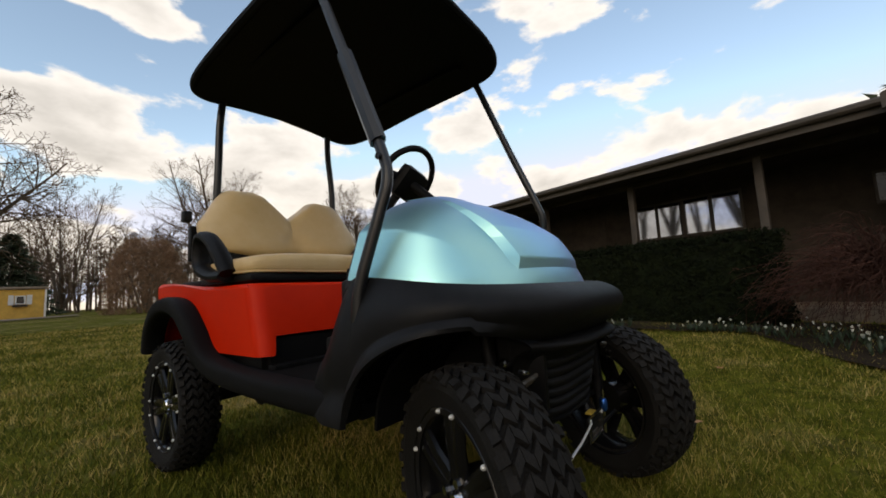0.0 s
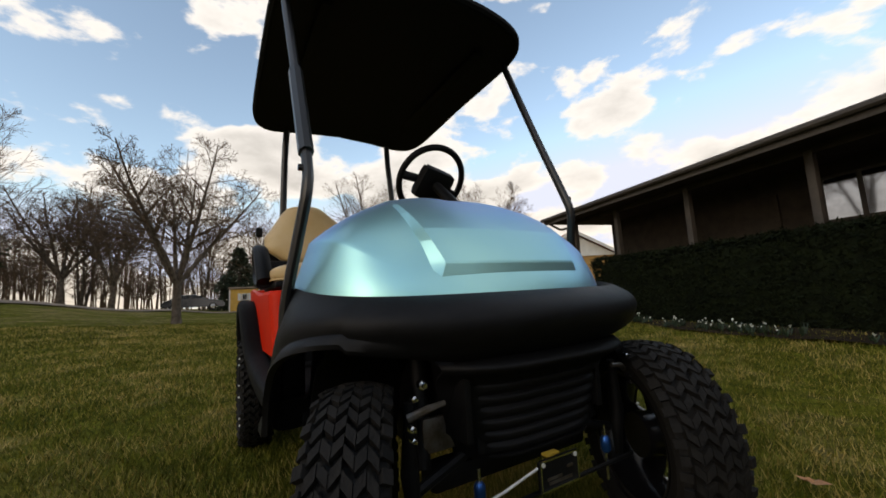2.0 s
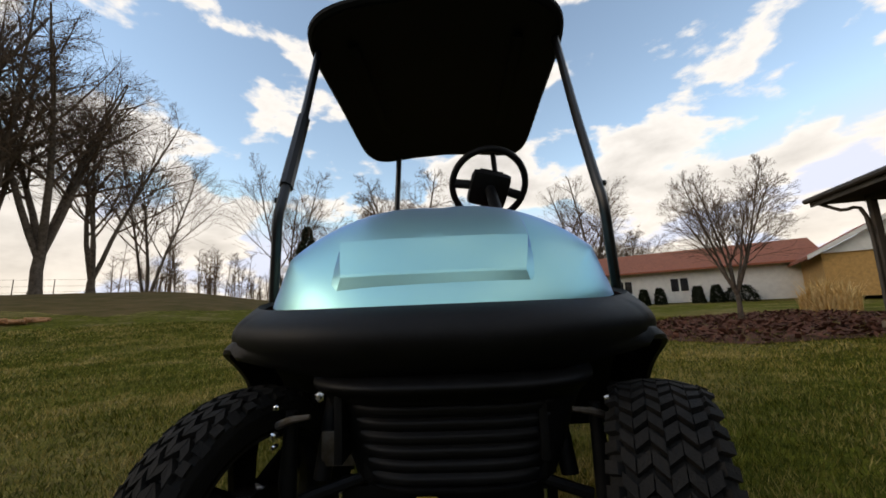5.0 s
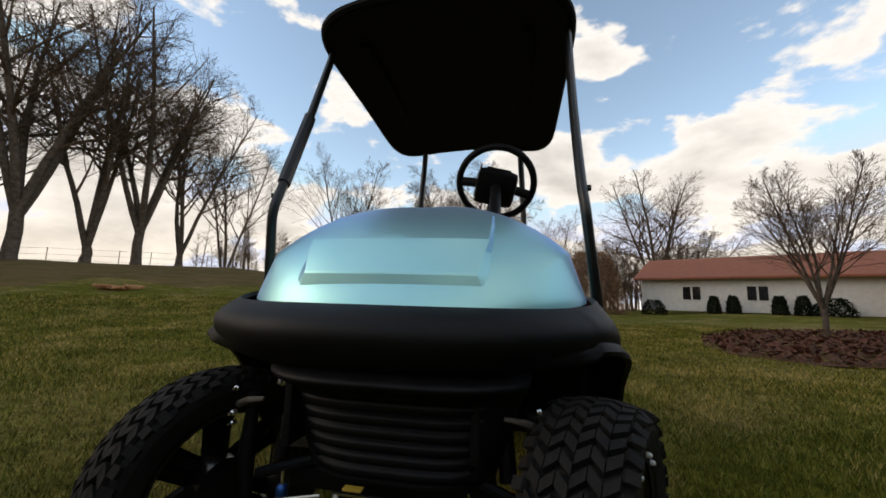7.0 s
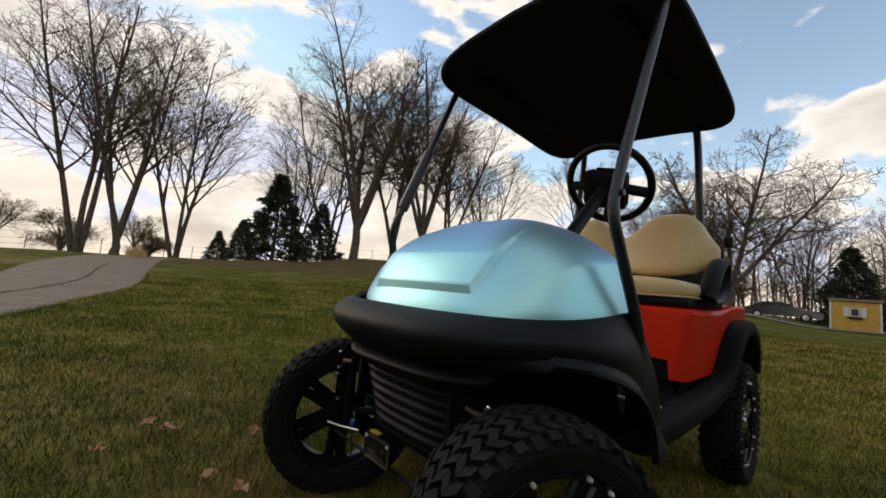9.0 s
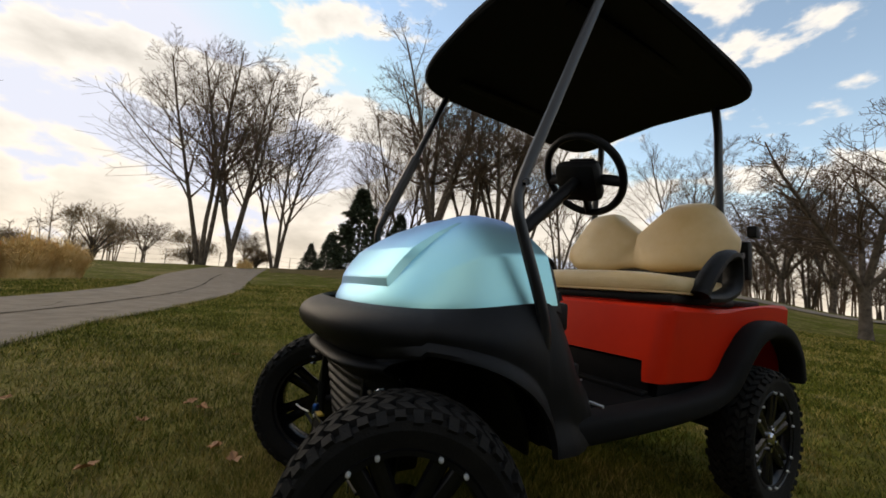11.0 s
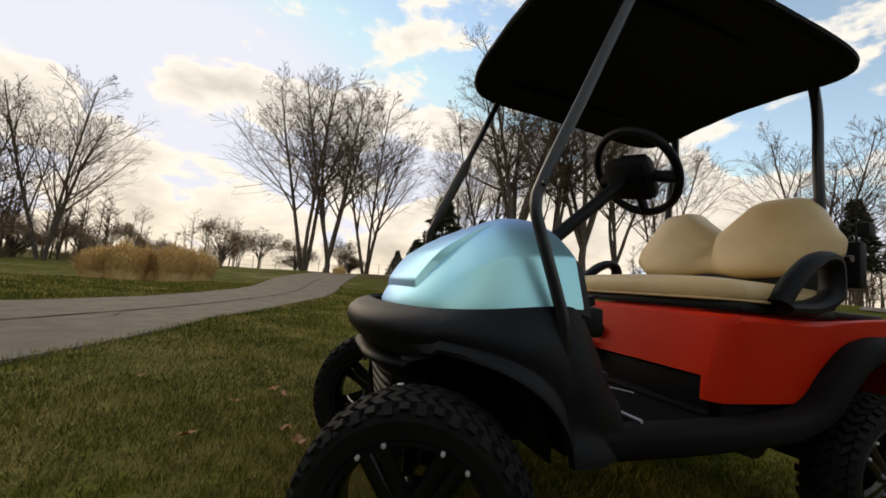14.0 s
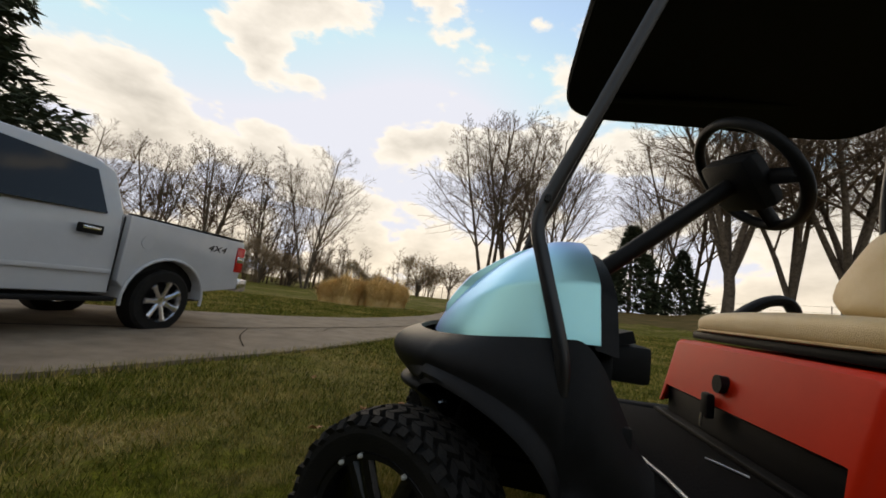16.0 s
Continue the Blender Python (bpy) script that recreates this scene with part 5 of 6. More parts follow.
# hedge, bush, beds
hx, hy = house_at(1.7, 0.72)
hedge, z = round_bush("yew_hedge", "clipped dark green yew hedge in front of the porch, shade put into its leaf colour", M_HEDGE, hx, hy, 2.8, 0.42, 1.25, 32000, 4, 0.05, True, "hedge")
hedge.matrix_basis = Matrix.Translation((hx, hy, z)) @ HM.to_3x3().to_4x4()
def weeping_bush(cx, cy, w, h, seed):
    rng = random.Random(seed)
    t = thing("weeping_maple", "weeping red-brown laceleaf maple, bare twigs drooping to the ground", "shrub", Matrix.Translation((cx, cy, rise(cx, cy))))
    trunk = [([(Vector((0, 0, -0.1)), 0.06), (Vector((0.05, 0.0, 0.5)), 0.05), (Vector((0.0, 0.05, h * 0.8)), 0.035)], 5)]
    twigs = []
    for k in range(620):
        a = rng.uniform(0, 6.283)
        reach = w * rng.uniform(0.25, 1.0)
        top = h * rng.uniform(0.55, 1.08) * (1 - 0.3 * (reach / w) ** 2)
        drop = rng.uniform(0.15, 0.85)
        turn, sway = rng.gauss(0, 0.5), Vector((0, 0, 0))
        p = []
        for j in range(7):
            f = j / 6
            r = reach * (f ** 0.75)
            zz = h * 0.45 + (top - h * 0.45) * math.sin(min(1, f * 1.5) * math.pi / 2) - (f ** 2.4) * top * drop
            sway += Vector((rng.gauss(0, 0.022), rng.gauss(0, 0.022), rng.gauss(0, 0.022)))
            p.append((Vector((math.cos(a + turn * f) * r, math.sin(a + turn * f) * r, max(0.04, zz))) + sway, 0.006 - 0.0045 * f))
        twigs.append((p, 1))
        for i in range(5):
            q = p[rng.randint(2, 6)][0]
            d = Vector((math.cos(a + turn) + rng.gauss(0, 0.8), math.sin(a + turn) + rng.gauss(0, 0.8), rng.gauss(-0.5, 0.7))).normalized() * rng.uniform(0.06, 0.2)
            twigs.append(([(q, 0.0022), (q + d * 0.5 + Vector((0, 0, 0.015)), 0.0018), (q + d, 0.0013)], 1))
    limbs_mesh(trunk, M_BARK, "trunk", t)
    limbs_mesh(twigs, M_REDBUSH, "crown", t, 0.0018)


bx, by = house_at(5.55, 1.6)
weeping_bush(bx, by, 1.25, 1.3, 5)


MULCH_EDGE = ((-10.8, 5.4), (-8.6, 4.5), (-7.0, 4.2), (-5.7, 5.0), (-5.3, 6.4), (-6.0, 9.0), (-9.5, 12.6), (-14.2, 12.8), (-13.6, 8.0))


def bed(name, label, mat, pts, z=0.03):
    b = bmesh.new()
    vs = [b.verts.new((x, y, rise(x, y) + z)) for x, y in pts]
    f = b.faces.new(vs)
    if f.normal.z < 0:
        f.normal_flip()
    bmesh.ops.triangulate(b, faces=b.faces[:])
    bmesh.ops.subdivide_edges(b, edges=b.edges[:], cuts=5, use_grid_fill=True)
    for v in b.verts:
        v.co.z = rise(v.co.x, v.co.y) + z + 0.02 * noise.noise(v.co * 5)
    ob = part(name, b, mat)
    tagged(ob, label, "flower bed", kind="structure")


bed("flower_bed", "dark soil bed along the hedge", M_SOIL, [house_at(*q) for q in ((-1.6, 0.2), (-1.5, 1.2), (-0.35, 1.41), (0.6, 1.7), (1.65, 2.0), (2.7, 1.98), (3.67, 1.91), (4.33, 1.75), (4.8, 2.3), (5.28, 2.88), (5.7, 3.3), (6.16, 3.7), (7.0, 4.0), (8.5, 4.2), (10, 4.2), (10, 0.4), (5.4, 0.55))])
bed("mulch_bed", "bed of red-brown fallen leaves round a small tree", M_MULCH, MULCH_EDGE, 0.025)


def flowers():
    rng = random.Random(7)
    lv, lf, pv, pf = [], [], [], []
    for k in range(520):
        s = rng.uniform(-0.8, 8.5)
        if s < 4.6 and noise.noise((s * 1.7, 3, 0)) < -0.12:
            continue
        n0 = 1.30 + 0.5 * step(-0.8, 1.8, s) if s < 4.4 else 1.72 + (min(s, 6.4) - 4.4) * 0.95
        x, y = house_at(s, n0 + rng.gauss(0, 0.06) - (rng.uniform(0, 0.8) if s > 4.8 else 0))
        z = rise(x, y) + 0.03
        h = rng.uniform(0.05, 0.14)
        for j in range(6):
            a = rng.uniform(0, 6.283)
            d = Vector((math.cos(a), math.sin(a), 0)) * 0.05
            w = Vector((-math.sin(a), math.cos(a), 0)) * 0.009
            i = len(lv)
            p = Vector((x, y, z))
            lv += [p - w, p + w, p + d + Vector((0, 0, h))]
            lf.append((i, i + 1, i + 2))
        if rng.random() < 0.42:
            c = Vector((x, y, z + h * 1.1))
            i = len(pv)
            r = rng.uniform(0.009, 0.017)
            pv += [c + Vector((r * math.cos(j * 1.047), r * math.sin(j * 1.047), rng.uniform(-0.01, 0.02))) for j in range(6)] + [c + Vector((0, 0, -0.02))]
            pf += [(i + j, i + (j + 1) % 6, i + 6) for j in range(6)]
    t = thing("daffodils", "white spring daffodils with dark leaves in the bed", "flowers", kind="stuff")
    raw("leaves", lv, lf, M_LEAFG, t)
    raw("petals", pv, pf, M_PETAL, t)


flowers()
x, y = house_at(6.2, 1.4)
pot = thing("orange_bucket", "bright orange plastic bucket by the stone wall", "bucket", Matrix.Translation((x, y, rise(x, y))))
part("bucket", lathe([(0.001, 0.0), (0.14, 0.0), (0.17, 0.38), (0.18, 0.38), (0.18, 0.41), (0.165, 0.41), (0.13, 0.03), (0.001, 0.03)], 24), M_ORANGE, pot, at=pose(0, 0, 0, 90, 0, 0))
x, y = house_at(8.1, 1.15)
kerb = part("stone_edging", box(0, 0, 0.06, 3.6, 0.3, 0.2, 0.02), M_STONE, at=Matrix.Translation((x, y, 0.06)) @ HM.to_3x3().to_4x4())
tagged(kerb, "low stone edging in front of the wing", "edging", kind="structure")

# ---- neighbouring house ----
def neighbour():
    x, y, z = place(58, 33)
    m = pose(x, y, z + 0.15, 0, 0, 58) @ Matrix.Scale(0.9, 4)
    h = thing("neighbour_house", "white house with a rust-brown roof and a tan brick gable end", "house", m)
    # local x to the right as seen from the cart, y away
    part("long_wall", box(-1.5, 0.1, 1.2, 16.5, 0.2, 2.6), M_WHITE, h)
    b = bmesh.new()
    prof = [(-0.8, 2.45), (-0.8, 2.6), (4.5, 4.7), (9.8, 2.6), (9.8, 2.45), (4.5, 4.5)]
    a = [b.verts.new((-10.2, q, w)) for q, w in prof]
    c = [b.verts.new((7.2, q, w)) for q, w in prof]
    b.faces.new(a)
    b.faces.new(c[::-1])
    for k in range(6):
        b.faces.new((a[k], c[k], c[(k + 1) % 6], a[(k + 1) % 6]))
    bmesh.ops.recalc_face_normals(b, faces=b.faces[:])
    part("roof", b, M_ROOFRED, h, smooth=False)
    for xx in (-6.0, -1.8):
        w = part("window", box(xx, -0.02, 1.35, 1.4, 0.06, 1.2), M_WHITE, h)
        for d in (-0.34, 0.34):
            part("pane", box(xx + d, -0.06, 1.35, 0.55, 0.02, 1.05), M_GLASS, w, smooth=False)
    # gable wing towards the cart
    part("gable_wall", box(9.2, -3.0, 1.2, 6.8, 6, 2.6), M_BRICKY, h)
    b = bmesh.new()
    a = [b.verts.new((9.2 + xx, -6.03, zz)) for xx, zz in ((-3.45, 2.45), (3.45, 2.45), (0, 4.35))]
    b.faces.new(a)
    part("gable", thicken(b, -0.1), M_WHITE, h, smooth=False)
    b = bmesh.new()
    prof = [(-4.1, 2.15), (-4.1, 2.35), (0, 4.65), (4.1, 2.35), (4.1, 2.15), (0, 4.45)]
    a = [b.verts.new((9.2 + q, -6.5, w)) for q, w in prof]
    c = [b.verts.new((9.2 + q, 2.0, w)) for q, w in prof]
    b.faces.new(a)
    b.faces.new(c[::-1])
    for k in range(6):
        b.faces.new((a[k], c[k], c[(k + 1) % 6], a[(k + 1) % 6]))
    bmesh.ops.recalc_face_normals(b, faces=b.faces[:])
    part("gable_roof", b, M_ROOFRED, h, smooth=False)
    for q in (-1, 1):
        b = bmesh.new()
        a = [b.verts.new((9.2 + q * xx, -6.53, zz)) for xx, zz in ((4.1, 2.12), (4.1, 2.37), (0, 4.67), (0, 4.4))]
        b.faces.new(a)
        part("barge_board", thicken(b, 0.05), M_WHITE, h, smooth=False)
    w = part("window", box(8.9, -6.04, 1.0, 1.5, 0.06, 1.5), M_WHITE, h)
    part("pane", box(8.65, -6.09, 1.05, 0.6, 0.02, 1.2), M_GLASS, w, smooth=False)
    # shrubs along the wall
    for k, xx in enumerate((-8.6, -4.4, -3.2, -0.6, 0.6, 2.0)):
        p = m @ Vector((xx, -1.2, 0))
        big_ = k in (0, 5)
        s, z2 = round_bush("foundation_shrub", "dark evergreen shrub by the white wall, shade put into its leaf colour", M_HEDGE, p.x, p.y, 1.3 if big_ else 0.45, 0.8 if big_ else 0.4, 1.1 if big_ else 1.2, 1500, 30 + k, 0.11)
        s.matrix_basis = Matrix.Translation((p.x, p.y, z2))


neighbour()


# ---- shed, black car, far path ----
def shed():
    x, y, z = place(88.7, 40)
    h = thing("garden_shed", "small yellow garden shed with white trim and flat grey roof", "shed", pose(x, y, z, 0, 0, 89))
    part("wall", box(0, 0, 1.0, 2.45, 1.8, 2.0), M_SHED, h)
    part("roof", box(0, 0, 2.12, 2.65, 2.1, 0.16, 0.03), M_CONC, h)
    for xx in (-1.2, 1.2):
        part("corner_board", box(xx, -0.92, 1.0, 0.1, 0.06, 2.0), M_WHITE, h)
    w = part("window", box(0, -0.93, 1.3, 0.5, 0.06, 0.6), M_WHITE, h)
    part("pane", box(0, -0.97, 1.3, 0.34, 0.02, 0.46), M_GLASS, w, smooth=False)
    for xx in (-0.42, 0.42):
        part("shutter", box(xx, -0.94, 1.3, 0.26, 0.05, 0.66), M_WHITE, h)
    part("flower_box", box(0, -1.02, 0.9, 0.7, 0.16, 0.14), M_WALL, h)


shed()


def saloon():
    x, y, z = place(94.4, 40)
    c = thing("black_car", "parked black saloon car with bright alloy wheels", "car", pose(x, y, z, 0, 0, 96))
    # local x along the car
    prof = [(-2.3, 0.35), (-2.35, 0.75), (-1.9, 0.95), (-1.1, 1.38), (0.1, 1.42), (1.0, 1.0), (2.1, 0.82), (2.35, 0.6), (2.3, 0.3)]
    b = bmesh.new()
    rows = []
    for yy, k in ((-0.88, 0.0), (-0.8, 1.0), (0.8, 1.0), (0.88, 0.0)):
        rows.append([b.verts.new((px, yy * (0.84 if pz > 1.1 else 1), 0.3 + (pz - 0.3) * (0.96 if k == 0 else 1))) for px, pz in prof])
    for r0, r1 in zip(rows, rows[1:]):
        for j in range(len(prof) - 1):
            b.faces.new((r0[j], r0[j + 1], r1[j + 1], r1[j]))
    b.faces.new(rows[0])
    b.faces.new(rows[-1][::-1])
    bmesh.ops.recalc_face_normals(b, faces=b.faces[:])
    part("body", b, M_CARBLK, c)
    for xx in (-0.72, 0.22):
        part("side_window", box(xx, -0.80, 1.15, 0.8, 0.06, 0.3, 0.05), M_GLASS, c)
    for xx in (-1.4, 1.4):
        for yy in (-0.8, 0.8):
            w = part("wheel", lathe([(0.2, -0.1), (0.31, -0.1), (0.33, 0), (0.31, 0.1), (0.2, 0.1)], 24), M_RUBBER, c, at=pose(xx, yy, 0.33))
            part("rim", lathe([(0.001, -0.11), (0.2, -0.105), (0.22, -0.08)], 12), M_CHROME, w)


saloon()
pts = [place(a, d)[:2] for a, d in ((112, 32), (104, 32.5), (99, 33), (93, 34), (88, 35), (84.5, 35.6), (84.5, 38.8), (88, 38.8), (93, 38.6), (99, 38), (104, 37.4), (112, 37))]
bed("path", "pale concrete drive in front of the shed", M_CONC, pts, 0.06)
bshrub, z = round_bush("brown_shrub", "large rounded brown leafless shrub by the far drive", M_SHRUB, *place(79.2, 32)[:2], 2.6, 2.4, 4.9, 18000, 12, 0.17)
bshrub.matrix_basis = Matrix.Translation(place(79.2, 32))
for k in range(7):
    a = k * 0.9
    part("stem", tube([(0.3 * math.cos(a), 0.3 * math.sin(a), -0.1), (0.8 * math.cos(a), 0.8 * math.sin(a), 1.2), (1.5 * math.cos(a), 1.5 * math.sin(a), 2.6)], [0.09, 0.06, 0.03], 6), M_BARK, bshrub)


# ---- white pickup truck ----
def pickup():
    TM = pose(5.02, -2.82, rise(5.02, -2.82) - 0.02, 0, 0, 87)
    t = thing("pickup_truck", "white crew-cab pickup truck parked on the driveway", "truck", TM)
    # local x forward from the rear axle, y left
    W = 0.97

    def shell(name, prof, half, mat, tuck=0.0, bev=0.04, label=""):
        b = bmesh.new()
        a = [b.verts.new((px, half - tuck * max(0, pz - 1.2), pz)) for px, pz in prof]
        c = [b.verts.new((px, -half + tuck * max(0, pz - 1.2), pz)) for px, pz in prof]
        b.faces.new(a)
        b.faces.new(c[::-1])
        for k in range(len(prof)):
            b.faces.new((a[k], c[k], c[(k + 1) % len(prof)], a[(k + 1) % len(prof)]))
        bmesh.ops.recalc_face_normals(b, faces=b.faces[:])
        if bev:
            bmesh.ops.bevel(b, geom=b.edges[:], offset=bev, segments=3, affect="EDGES", profile=0.6)
        return part(name, b, mat, t, label)
    arch = [(0.55 * math.cos(radians(a)), 0.42 + 0.50 * math.sin(radians(a))) for a in range(0, 181, 15)]
    bedp = [(0.63, 0.62)] + [(0.55, 0.55)] + arch[:] + [(-0.55, 0.55), (-1.18, 0.62), (-1.22, 1.0), (-1.20, 1.36), (0.63, 1.38)]
    shell("bed", bedp, W, M_TRUCK, 0, 0.015, "white cargo bed side")
    part("bed_rail", box(-0.28, W - 0.05, 1.385, 1.80, 0.09, 0.03, 0.01), M_BLACK, t, "black plastic bed rail cap")
    part("bed_rail", box(-0.28, -W + 0.05, 1.385, 1.80, 0.09, 0.03, 0.01), M_BLACK, t)
    cabp = [(0.68, 0.48), (0.68, 1.40), (0.77, 1.84), (0.98, 1.93), (1.4, 1.95), (2.5, 1.93), (2.9, 1.84), (3.55, 1.36), (4.55, 1.26), (4.72, 1.1), (4.74, 0.6)]
    archf = [(3.68 + 0.52 * math.cos(radians(a)), 0.42 + 0.48 * math.sin(radians(a))) for a in range(0, 181, 15)]
    cabp += [(4.25, 0.5)] + archf + [(3.1, 0.48)]
    shell("cab", cabp, W, M_TRUCK, 0.30, 0.02, "white crew cab and bonnet")
    part("tailgate", box(-1.205, 0, 0.98, 0.05, 1.5, 0.7, 0.02), M_TRUCK, t)
    for s in (1, -1):
        lamp = part("tail_lamp", box(-1.15, s * (W - 0.03), 1.08, 0.17, 0.10, 0.40, 0.03), M_LAMP, t, "red tail lamp")
        part("reverse_lens", box(-1.155, s * (W - 0.025), 1.08, 0.15, 0.105, 0.10, 0.02), M_CHROME, lamp)
        # side glass with dark pillars
        for x0, x1, top0, top1 in ((0.84, 1.84, 1.80, 1.84), (1.98, 2.95, 1.84, 1.75)):
            b = bmesh.new()
            y = lambda z: s * (W + 0.004 - 0.30 * (z - 1.2))
            pts = [(x0 + 0.02, 1.34), (x1 + (0.38 if x0 > 1.9 else 0), 1.30), (x1 - (0.05 if x0 > 1.9 else 0), top1), (x0 + (0.12 if x0 < 1.9 else 0.0), top0)]
            vs = [b.verts.new((px, y(pz), pz)) for px, pz in pts]
            b.faces.new(vs if s > 0 else vs[::-1])
            part("side_window", thicken(b, -0.012), M_GLASS, t, "dark tinted side window", smooth=False)
        for px in (1.02, 2.10):
            h = part("door_handle", box(px, s * (W + 0.012), 1.14, 0.24, 0.03, 0.10, 0.01), M_BLACK, t, "black and chrome door handle")
            part("pull", box(px, s * (W + 0.03), 1.15, 0.17, 0.015, 0.035, 0.006), M_CHROME, h)
        for px in (0.70, 1.88, 3.08):
            part("door_gap", box(px, s * (W + 0.001), 0.92, 0.012, 0.012, 0.86), M_BLACK, t)
        part("sill_moulding", box(1.9, s * (W + 0.006), 0.72, 2.35, 0.02, 0.05, 0.008), M_TRUCK, t)
        part("running_board", box(1.9, s * (W - 0.02), 0.42, 2.5, 0.16, 0.05, 0.015), M_BLACK, t)
        part("mirror", box(2.95, s * (W + 0.16), 1.33, 0.16, 0.24, 0.24, 0.04), M_BLACK, t)
        lip = [(0.0 + 0.56 * math.cos(radians(a)), s * (W + 0.01), 0.42 + 0.52 * math.sin(radians(a))) for a in range(-8, 189, 14)]
        part("arch_lip", tube(lip, 0.02, 8), M_TRUCK, t)
        part("inner_arch", box(0, s * (W - 0.28), 0.72, 1.0, 0.3, 0.4), M_BLACK, t)
    part("fuel_flap", tube([(0.38, W - 0.001, 1.10), (0.38, W + 0.006, 1.10)], 0.075, 20), M_TRUCK, t)
    bump = part("rear_bumper", box(-1.36, 0, 0.68, 0.22, 1.86, 0.20, 0.04), M_CHROME, t, "chrome rear bumper")
    part("step_pad", box(-1.36, 0, 0.785, 0.18, 1.5, 0.012), M_BLACK, bump)
    part("chassis", box(1.7, 0, 0.45, 5.6, 0.9, 0.2, 0.03), M_BLACK, t)
    part("front_bumper", box(4.78, 0, 0.6, 0.2, 1.9, 0.3, 0.05), M_CHROME, t)
    part("windscreen", box(0, 0, 0, 0.01, 1.45, 0.78, m=Matrix.Translation((3.24, 0, 1.61)) @ Matrix.Rotation(radians(-53), 4, "Y")), M_GLASS, t)
    for px in (0, 3.68):
        for s in (1, -1):
            w = part("wheel", lathe([(0.25, -0.12), (0.36, -0.125), (0.395, -0.10), (0.402, 0), (0.395, 0.10), (0.36, 0.125), (0.25, 0.12)], 40), M_RUBBER, t, "truck tyre", at=pose(px, s * (W - 0.14), 0.40, 0, 0, 0 if s > 0 else 180))
            rim = part("rim", lathe([(0.252, 0.115), (0.262, 0.128), (0.245, 0.10), (0.23, 0.04), (0.23, -0.1)], 36), M_CHROME, w, "bright alloy rim with seven spokes")
            part("hub", lathe([(0.001, 0.10), (0.06, 0.098), (0.08, 0.07), (0.08, 0.0)], 18), M_CHROME, rim)
            part("brake_drum", lathe([(0.001, 0.0), (0.19, 0.0), (0.19, -0.08)], 20), M_BLACK, rim)
            for k in range(7):
                a = 2 * math.pi * k / 7
                part("spoke", tube([(0.06 * math.cos(a), 0.085, 0.06 * math.sin(a)), (0.16 * math.cos(a), 0.10, 0.16 * math.sin(a)), (0.245 * math.cos(a), 0.105, 0.245 * math.sin(a))], [0.034, 0.032, 0.044], 8), M_CHROME, rim)
    # badge on the bed side
    cu = bpy.data.curves.new("badge", "FONT")
    cu.body, cu.size, cu.extrude, cu.shear = "4X4", 0.17, 0.003, 0.25
    cu.materials.append(M_BLACK)
    ob = new("badge", cu)
    ob.parent = t
    ob.matrix_basis = pose(-0.50, W + 0.004, 1.14, 90, 0, 180) @ Matrix.Diagonal((1.15, 0.75, 1, 1))
    ob["label"] = "dark four-wheel-drive badge"


pickup()


# ---- brown litter under the trees on the bank ----
def bank():
    b = bmesh.new()
    rows = []
    for i in range(61):
        az = 116 + i * 0.95
        near = 22 + 5.0 * noise.noise((az * 0.13, 1, 0)) + 1.2 * noise.noise((az * 0.9, 2, 0)) + 9 * step(158, 173, az) + 6 * (1 - step(116, 126, az))
        row = []
        for j in range(16):
            d = near + (47 - near) * j / 15
            x, y, z = place(az, d)
            row.append(b.verts.new((x, y, z + (-0.05 if j == 0 else 0.05))))
        rows.append(row)
    for r0, r1 in zip(rows, rows[1:]):
        for j in range(15):
            b.faces.new((r0[j], r0[j + 1], r1[j + 1], r1[j]))
    bmesh.ops.recalc_face_normals(b, faces=b.faces[:])
    tagged(part("woodland_floor", b, M_BANK), "brown leaf litter and thin grass under the bank's trees", "ground", kind="structure")


bank()


# ---- far fence on the bank, woodpile ----
def fence():
    f = thing("chain_fence", "thin chain-link fence with steel posts along the bank", "fence")
    last = None
    for k in range(34):
        az = 104 + k * 2.9
        x, y, z = place(az, 50 + 3 * math.sin(k * 0.4))
        part("post", tube([(x, y, z - 0.2), (x, y, z + 1.5)], 0.035, 6), M_STEEL, f)
        if last:
            for h in (1.45, 0.9, 0.4):
                part("rail", tube([(last[0], last[1], last[2] + h), (x, y, z + h)], 0.014, 4), M_STEEL, f)
        last = (x, y, z)


fence()


def woodpile():
    x, y, z = place(142.0, 20)
    rng = random.Random(3)
    w = thing("woodpile", "small scattered pile of split orange-brown logs on the lawn", "woodpile", Matrix.Translation((x, y, z)))
    for k in range(22):
        a, r = rng.uniform(0, 3.14), rng.uniform(0, 0.7)
        c = Vector((rng.uniform(-0.8, 0.8), rng.uniform(-0.4, 0.4), 0.06 + 0.12 * rng.random()))
        d = Vector((math.cos(a), math.sin(a), rng.uniform(-0.1, 0.1))) * 0.22
        part("log", tube([c - d, c + d], rng.uniform(0.04, 0.07), 7), M_DEADLEAF, w)


woodpile()


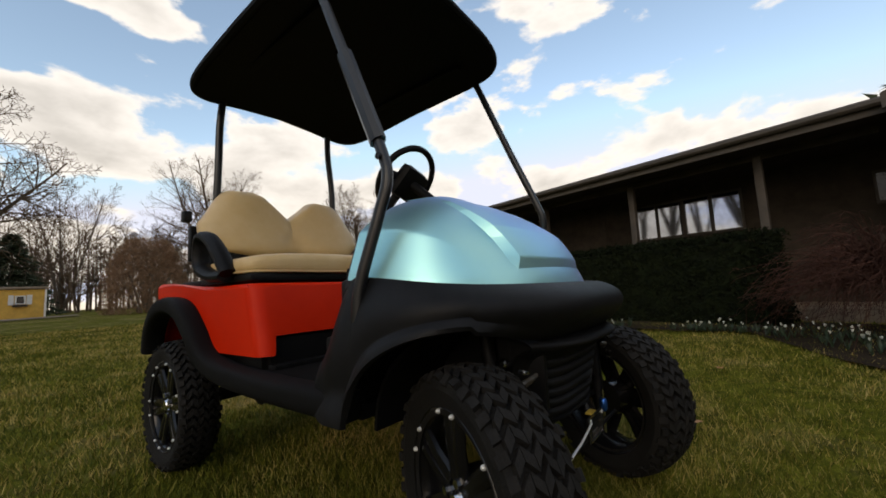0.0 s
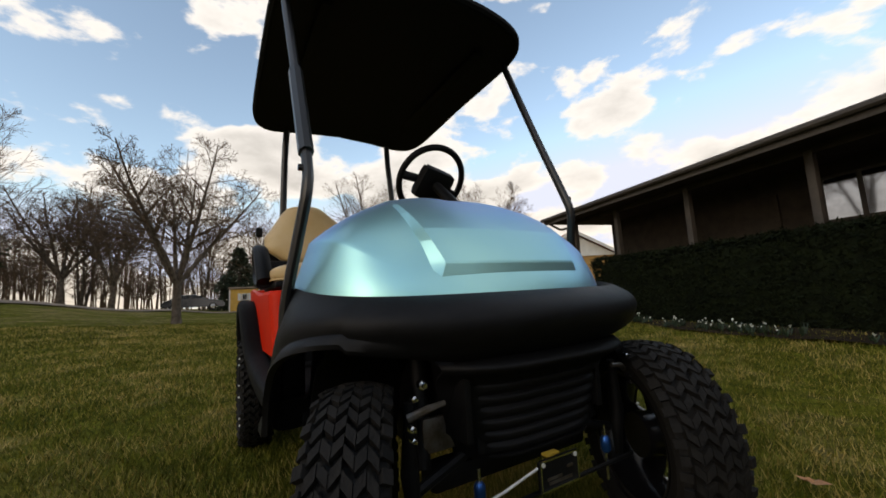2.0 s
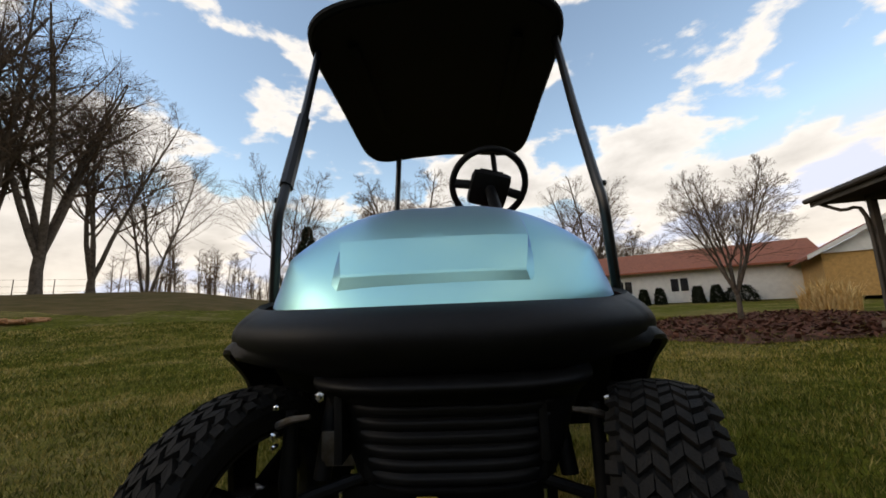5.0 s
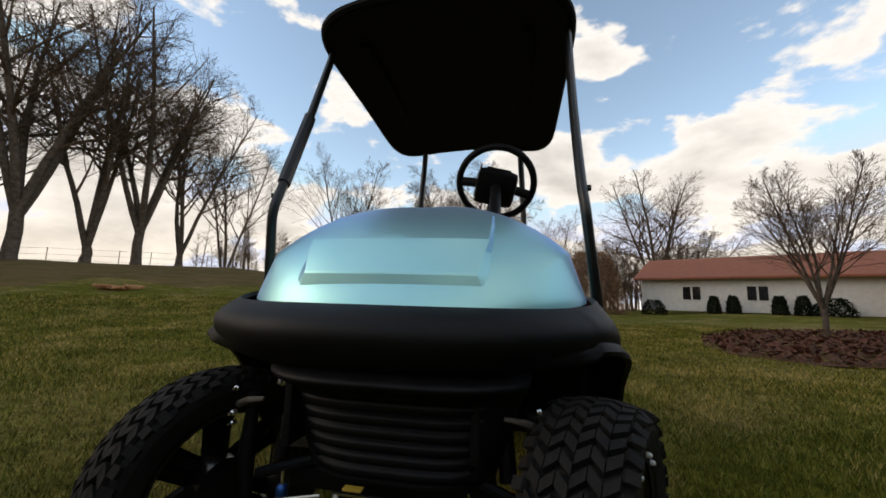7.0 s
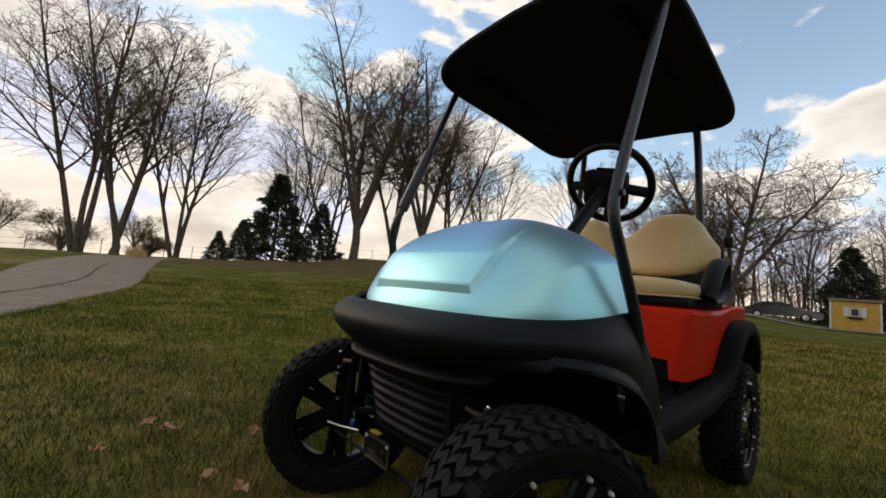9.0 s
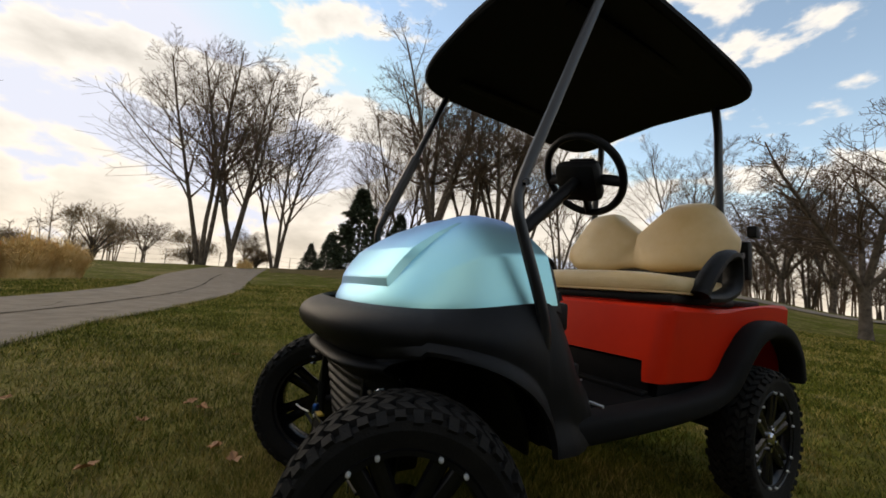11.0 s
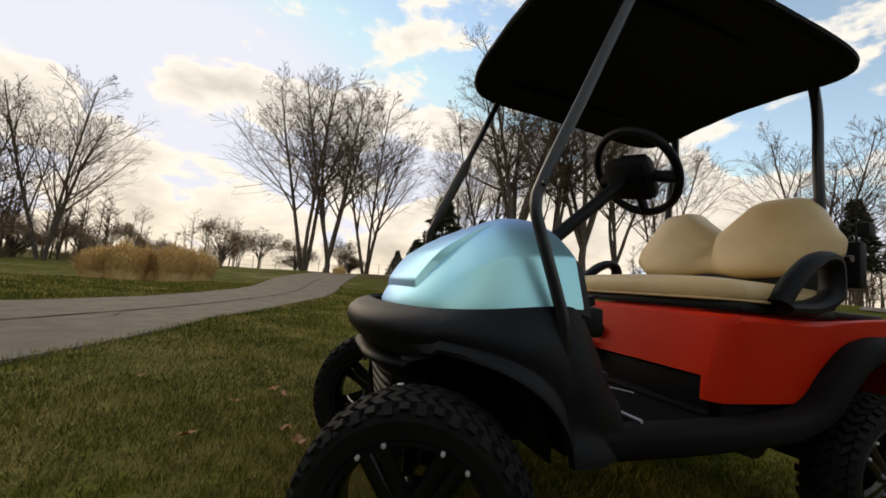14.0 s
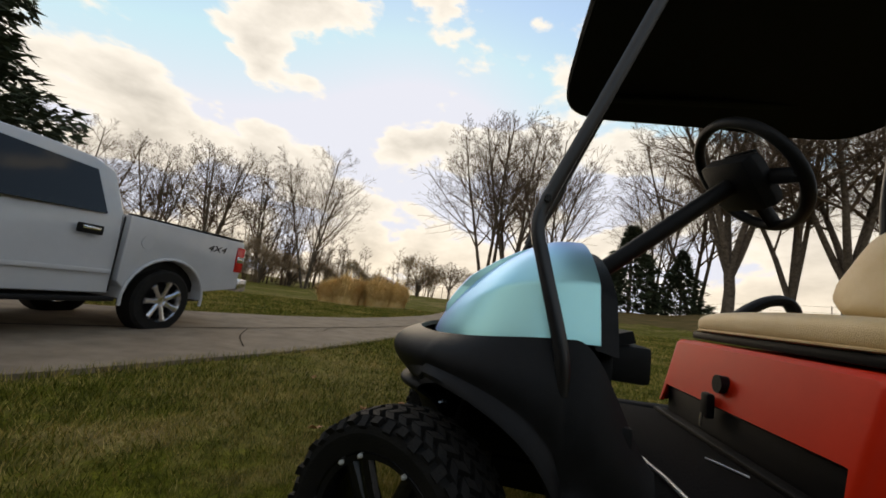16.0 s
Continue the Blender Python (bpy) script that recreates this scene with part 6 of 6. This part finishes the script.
def leaf_litter():
    """Curled brown leaves lying thick on the mulch bed."""
    rng = random.Random(19)
    verts, faces = [], []
    for k in range(5200):
        x, y = rng.uniform(-14.2, -5.3), rng.uniform(4.2, 12.8)
        inside = False
        for (x0, y0), (x1, y1) in zip(MULCH_EDGE, MULCH_EDGE[1:] + MULCH_EDGE[:1]):
            if (y0 > y) != (y1 > y) and x < x0 + (y - y0) * (x1 - x0) / (y1 - y0):
                inside = not inside
        if not inside:
            continue
        z = rise(x, y)
        c = Vector((x, y, z + 0.06 + 0.05 * rng.random()))
        u = Vector((rng.gauss(0, 1), rng.gauss(0, 1), rng.gauss(0, 0.45))).normalized() * rng.uniform(0.05, 0.11)
        v = u.cross(Vector((rng.gauss(0, 0.4), rng.gauss(0, 0.4), 1))).normalized() * rng.uniform(0.03, 0.07)
        i = len(verts)
        verts += [c - u, c - v * 0.9 + u * 0.2, c + u, c + v * 0.9 - u * 0.1]
        faces.append((i, i + 1, i + 2, i + 3))
    tagged(raw("leaf_litter", verts, faces, M_LITTER), "thick litter of red-brown fallen leaves", "leaves", kind="stuff")


leaf_litter()


# ---- grass blades and fallen leaves near the cart ----
def blades():
    rng = np.random.default_rng(4)
    n = 640000
    r = 0.2 + 17.0 * rng.random(n) ** 1.25
    a = rng.random(n) * 2 * np.pi
    x, y = r * np.cos(a) - 0.2, r * np.sin(a)
    on_drive = np.zeros(n, bool)
    for k in range(0, 62):
        p = DRIVE_MID[k]
        f = k / 10
        w = DRIVE_HALF[int(f)] + (DRIVE_HALF[int(f) + 1] - DRIVE_HALF[int(f)]) * (f - int(f))
        on_drive |= (x - p.x) ** 2 + (y - p.y) ** 2 < (w - 0.02) ** 2
    keep = ~on_drive
    x, y, r = x[keep], y[keep], r[keep]
    n = len(x)
    h = (0.020 + 0.030 * rng.random(n) ** 1.5) * (1 + 0.035 * r)
    wd = 0.0016 + 0.0009 * r
    t = rng.random(n) * 2 * np.pi
    lean = (0.25 + 0.7 * rng.random(n)) * h
    lt = rng.random(n) * 2 * np.pi
    z = np.array([rise(p, q) for p, q in zip(x, y)])
    v = np.empty((n, 3, 3))
    v[:, 0] = np.stack([x - wd * np.cos(t), y - wd * np.sin(t), z - 0.004], -1)
    v[:, 1] = np.stack([x + wd * np.cos(t), y + wd * np.sin(t), z - 0.004], -1)
    v[:, 2] = np.stack([x + lean * np.cos(lt), y + lean * np.sin(lt), z + h], -1)
    me = bpy.data.meshes.new("grass")
    me.vertices.add(n * 3)
    me.vertices.foreach_set("co", v.ravel())
    me.loops.add(n * 3)
    me.loops.foreach_set("vertex_index", np.arange(n * 3))
    me.polygons.add(n)
    me.polygons.foreach_set("loop_start", np.arange(0, n * 3, 3))
    me.update(calc_edges=True)
    me.validate()
    me.materials.append(M_GRASS)
    tagged(new("grass", me), "short dull green lawn grass with straw-coloured blades", "grass", kind="stuff")


blades()


def dead_leaf(x, y, size, turn, seed):
    rng = random.Random(seed)
    b = bmesh.new()
    n = 12
    c = b.verts.new((0, 0, 0.004))
    ring_ = [b.verts.new((size * (0.55 + 0.45 * (k % 3 == 0)) * math.cos(6.283 * k / n) * 1.25, size * (0.6 + 0.4 * (k % 2)) * math.sin(6.283 * k / n), 0.02 * rng.random() + 0.005)) for k in range(n)]
    for k in range(n):
        b.faces.new((c, ring_[k], ring_[(k + 1) % n]))
    ob = part("dead_leaf", b, M_DEADLEAF, at=pose(x, y, rise(x, y) + 0.045, 12, -8, turn), smooth=False)
    tagged(ob, "curled brown fallen leaf on the grass", "leaf", "fallen leaves")


for k, (x, y, s) in enumerate(((0.42, -1.31, 0.036), (0.81, -0.70, 0.034), (0.37, -0.74, 0.03), (0.44, -1.36, 0.028), (0.23, 1.12, 0.034), (0.1, -1.1, 0.028), (0.3, -0.58, 0.03), (-0.34, 1.15, 0.03), (-0.27, 1.17, 0.022), (-0.48, 1.48, 0.026), (-0.3, 1.52, 0.03), (1.39, -1.79, 0.026), (0.5, -1.46, 0.03), (-0.9, 2.6, 0.03), (0.3, 2.6, 0.028), (0.7, -1.2, 0.024), (0.2, -2.9, 0.03))):
    dead_leaf(x, y, s * 1.2, k * 47, k)

# stone facing of the wing, piece by piece
def stones():
    rng = random.Random(6)
    meshes = []
    for k in range(5):
        b = box(0, 0, 0, 1, 1, 1, 0.06, seg=1)
        for v in b.verts:
            v.co += Vector((rng.gauss(0, 0.02), rng.gauss(0, 0.02), rng.gauss(0, 0.02)))
        me = bpy.data.meshes.new("stone")
        b.to_mesh(me)
        b.free()
        me.materials.append(M_STONE)
        meshes.append(me)
    z, count = 0.05, 0
    while z < 2.45:
        h = rng.choice((0.07, 0.09, 0.12))
        x = WX + 0.53
        while x < WX + 3.3 and count < 290:
            w = rng.uniform(0.18, 0.42)
            ob = new("stone", rng.choice(meshes))
            ob.parent = house
            ob.matrix_basis = Matrix.Translation((x + w / 2, WY + 0.095 - 0.012 * rng.random(), z + h / 2)) @ Matrix.Diagonal((w - 0.015, 0.07, h - 0.014, 1))
            x += w
            count += 1
        z += h


stones()
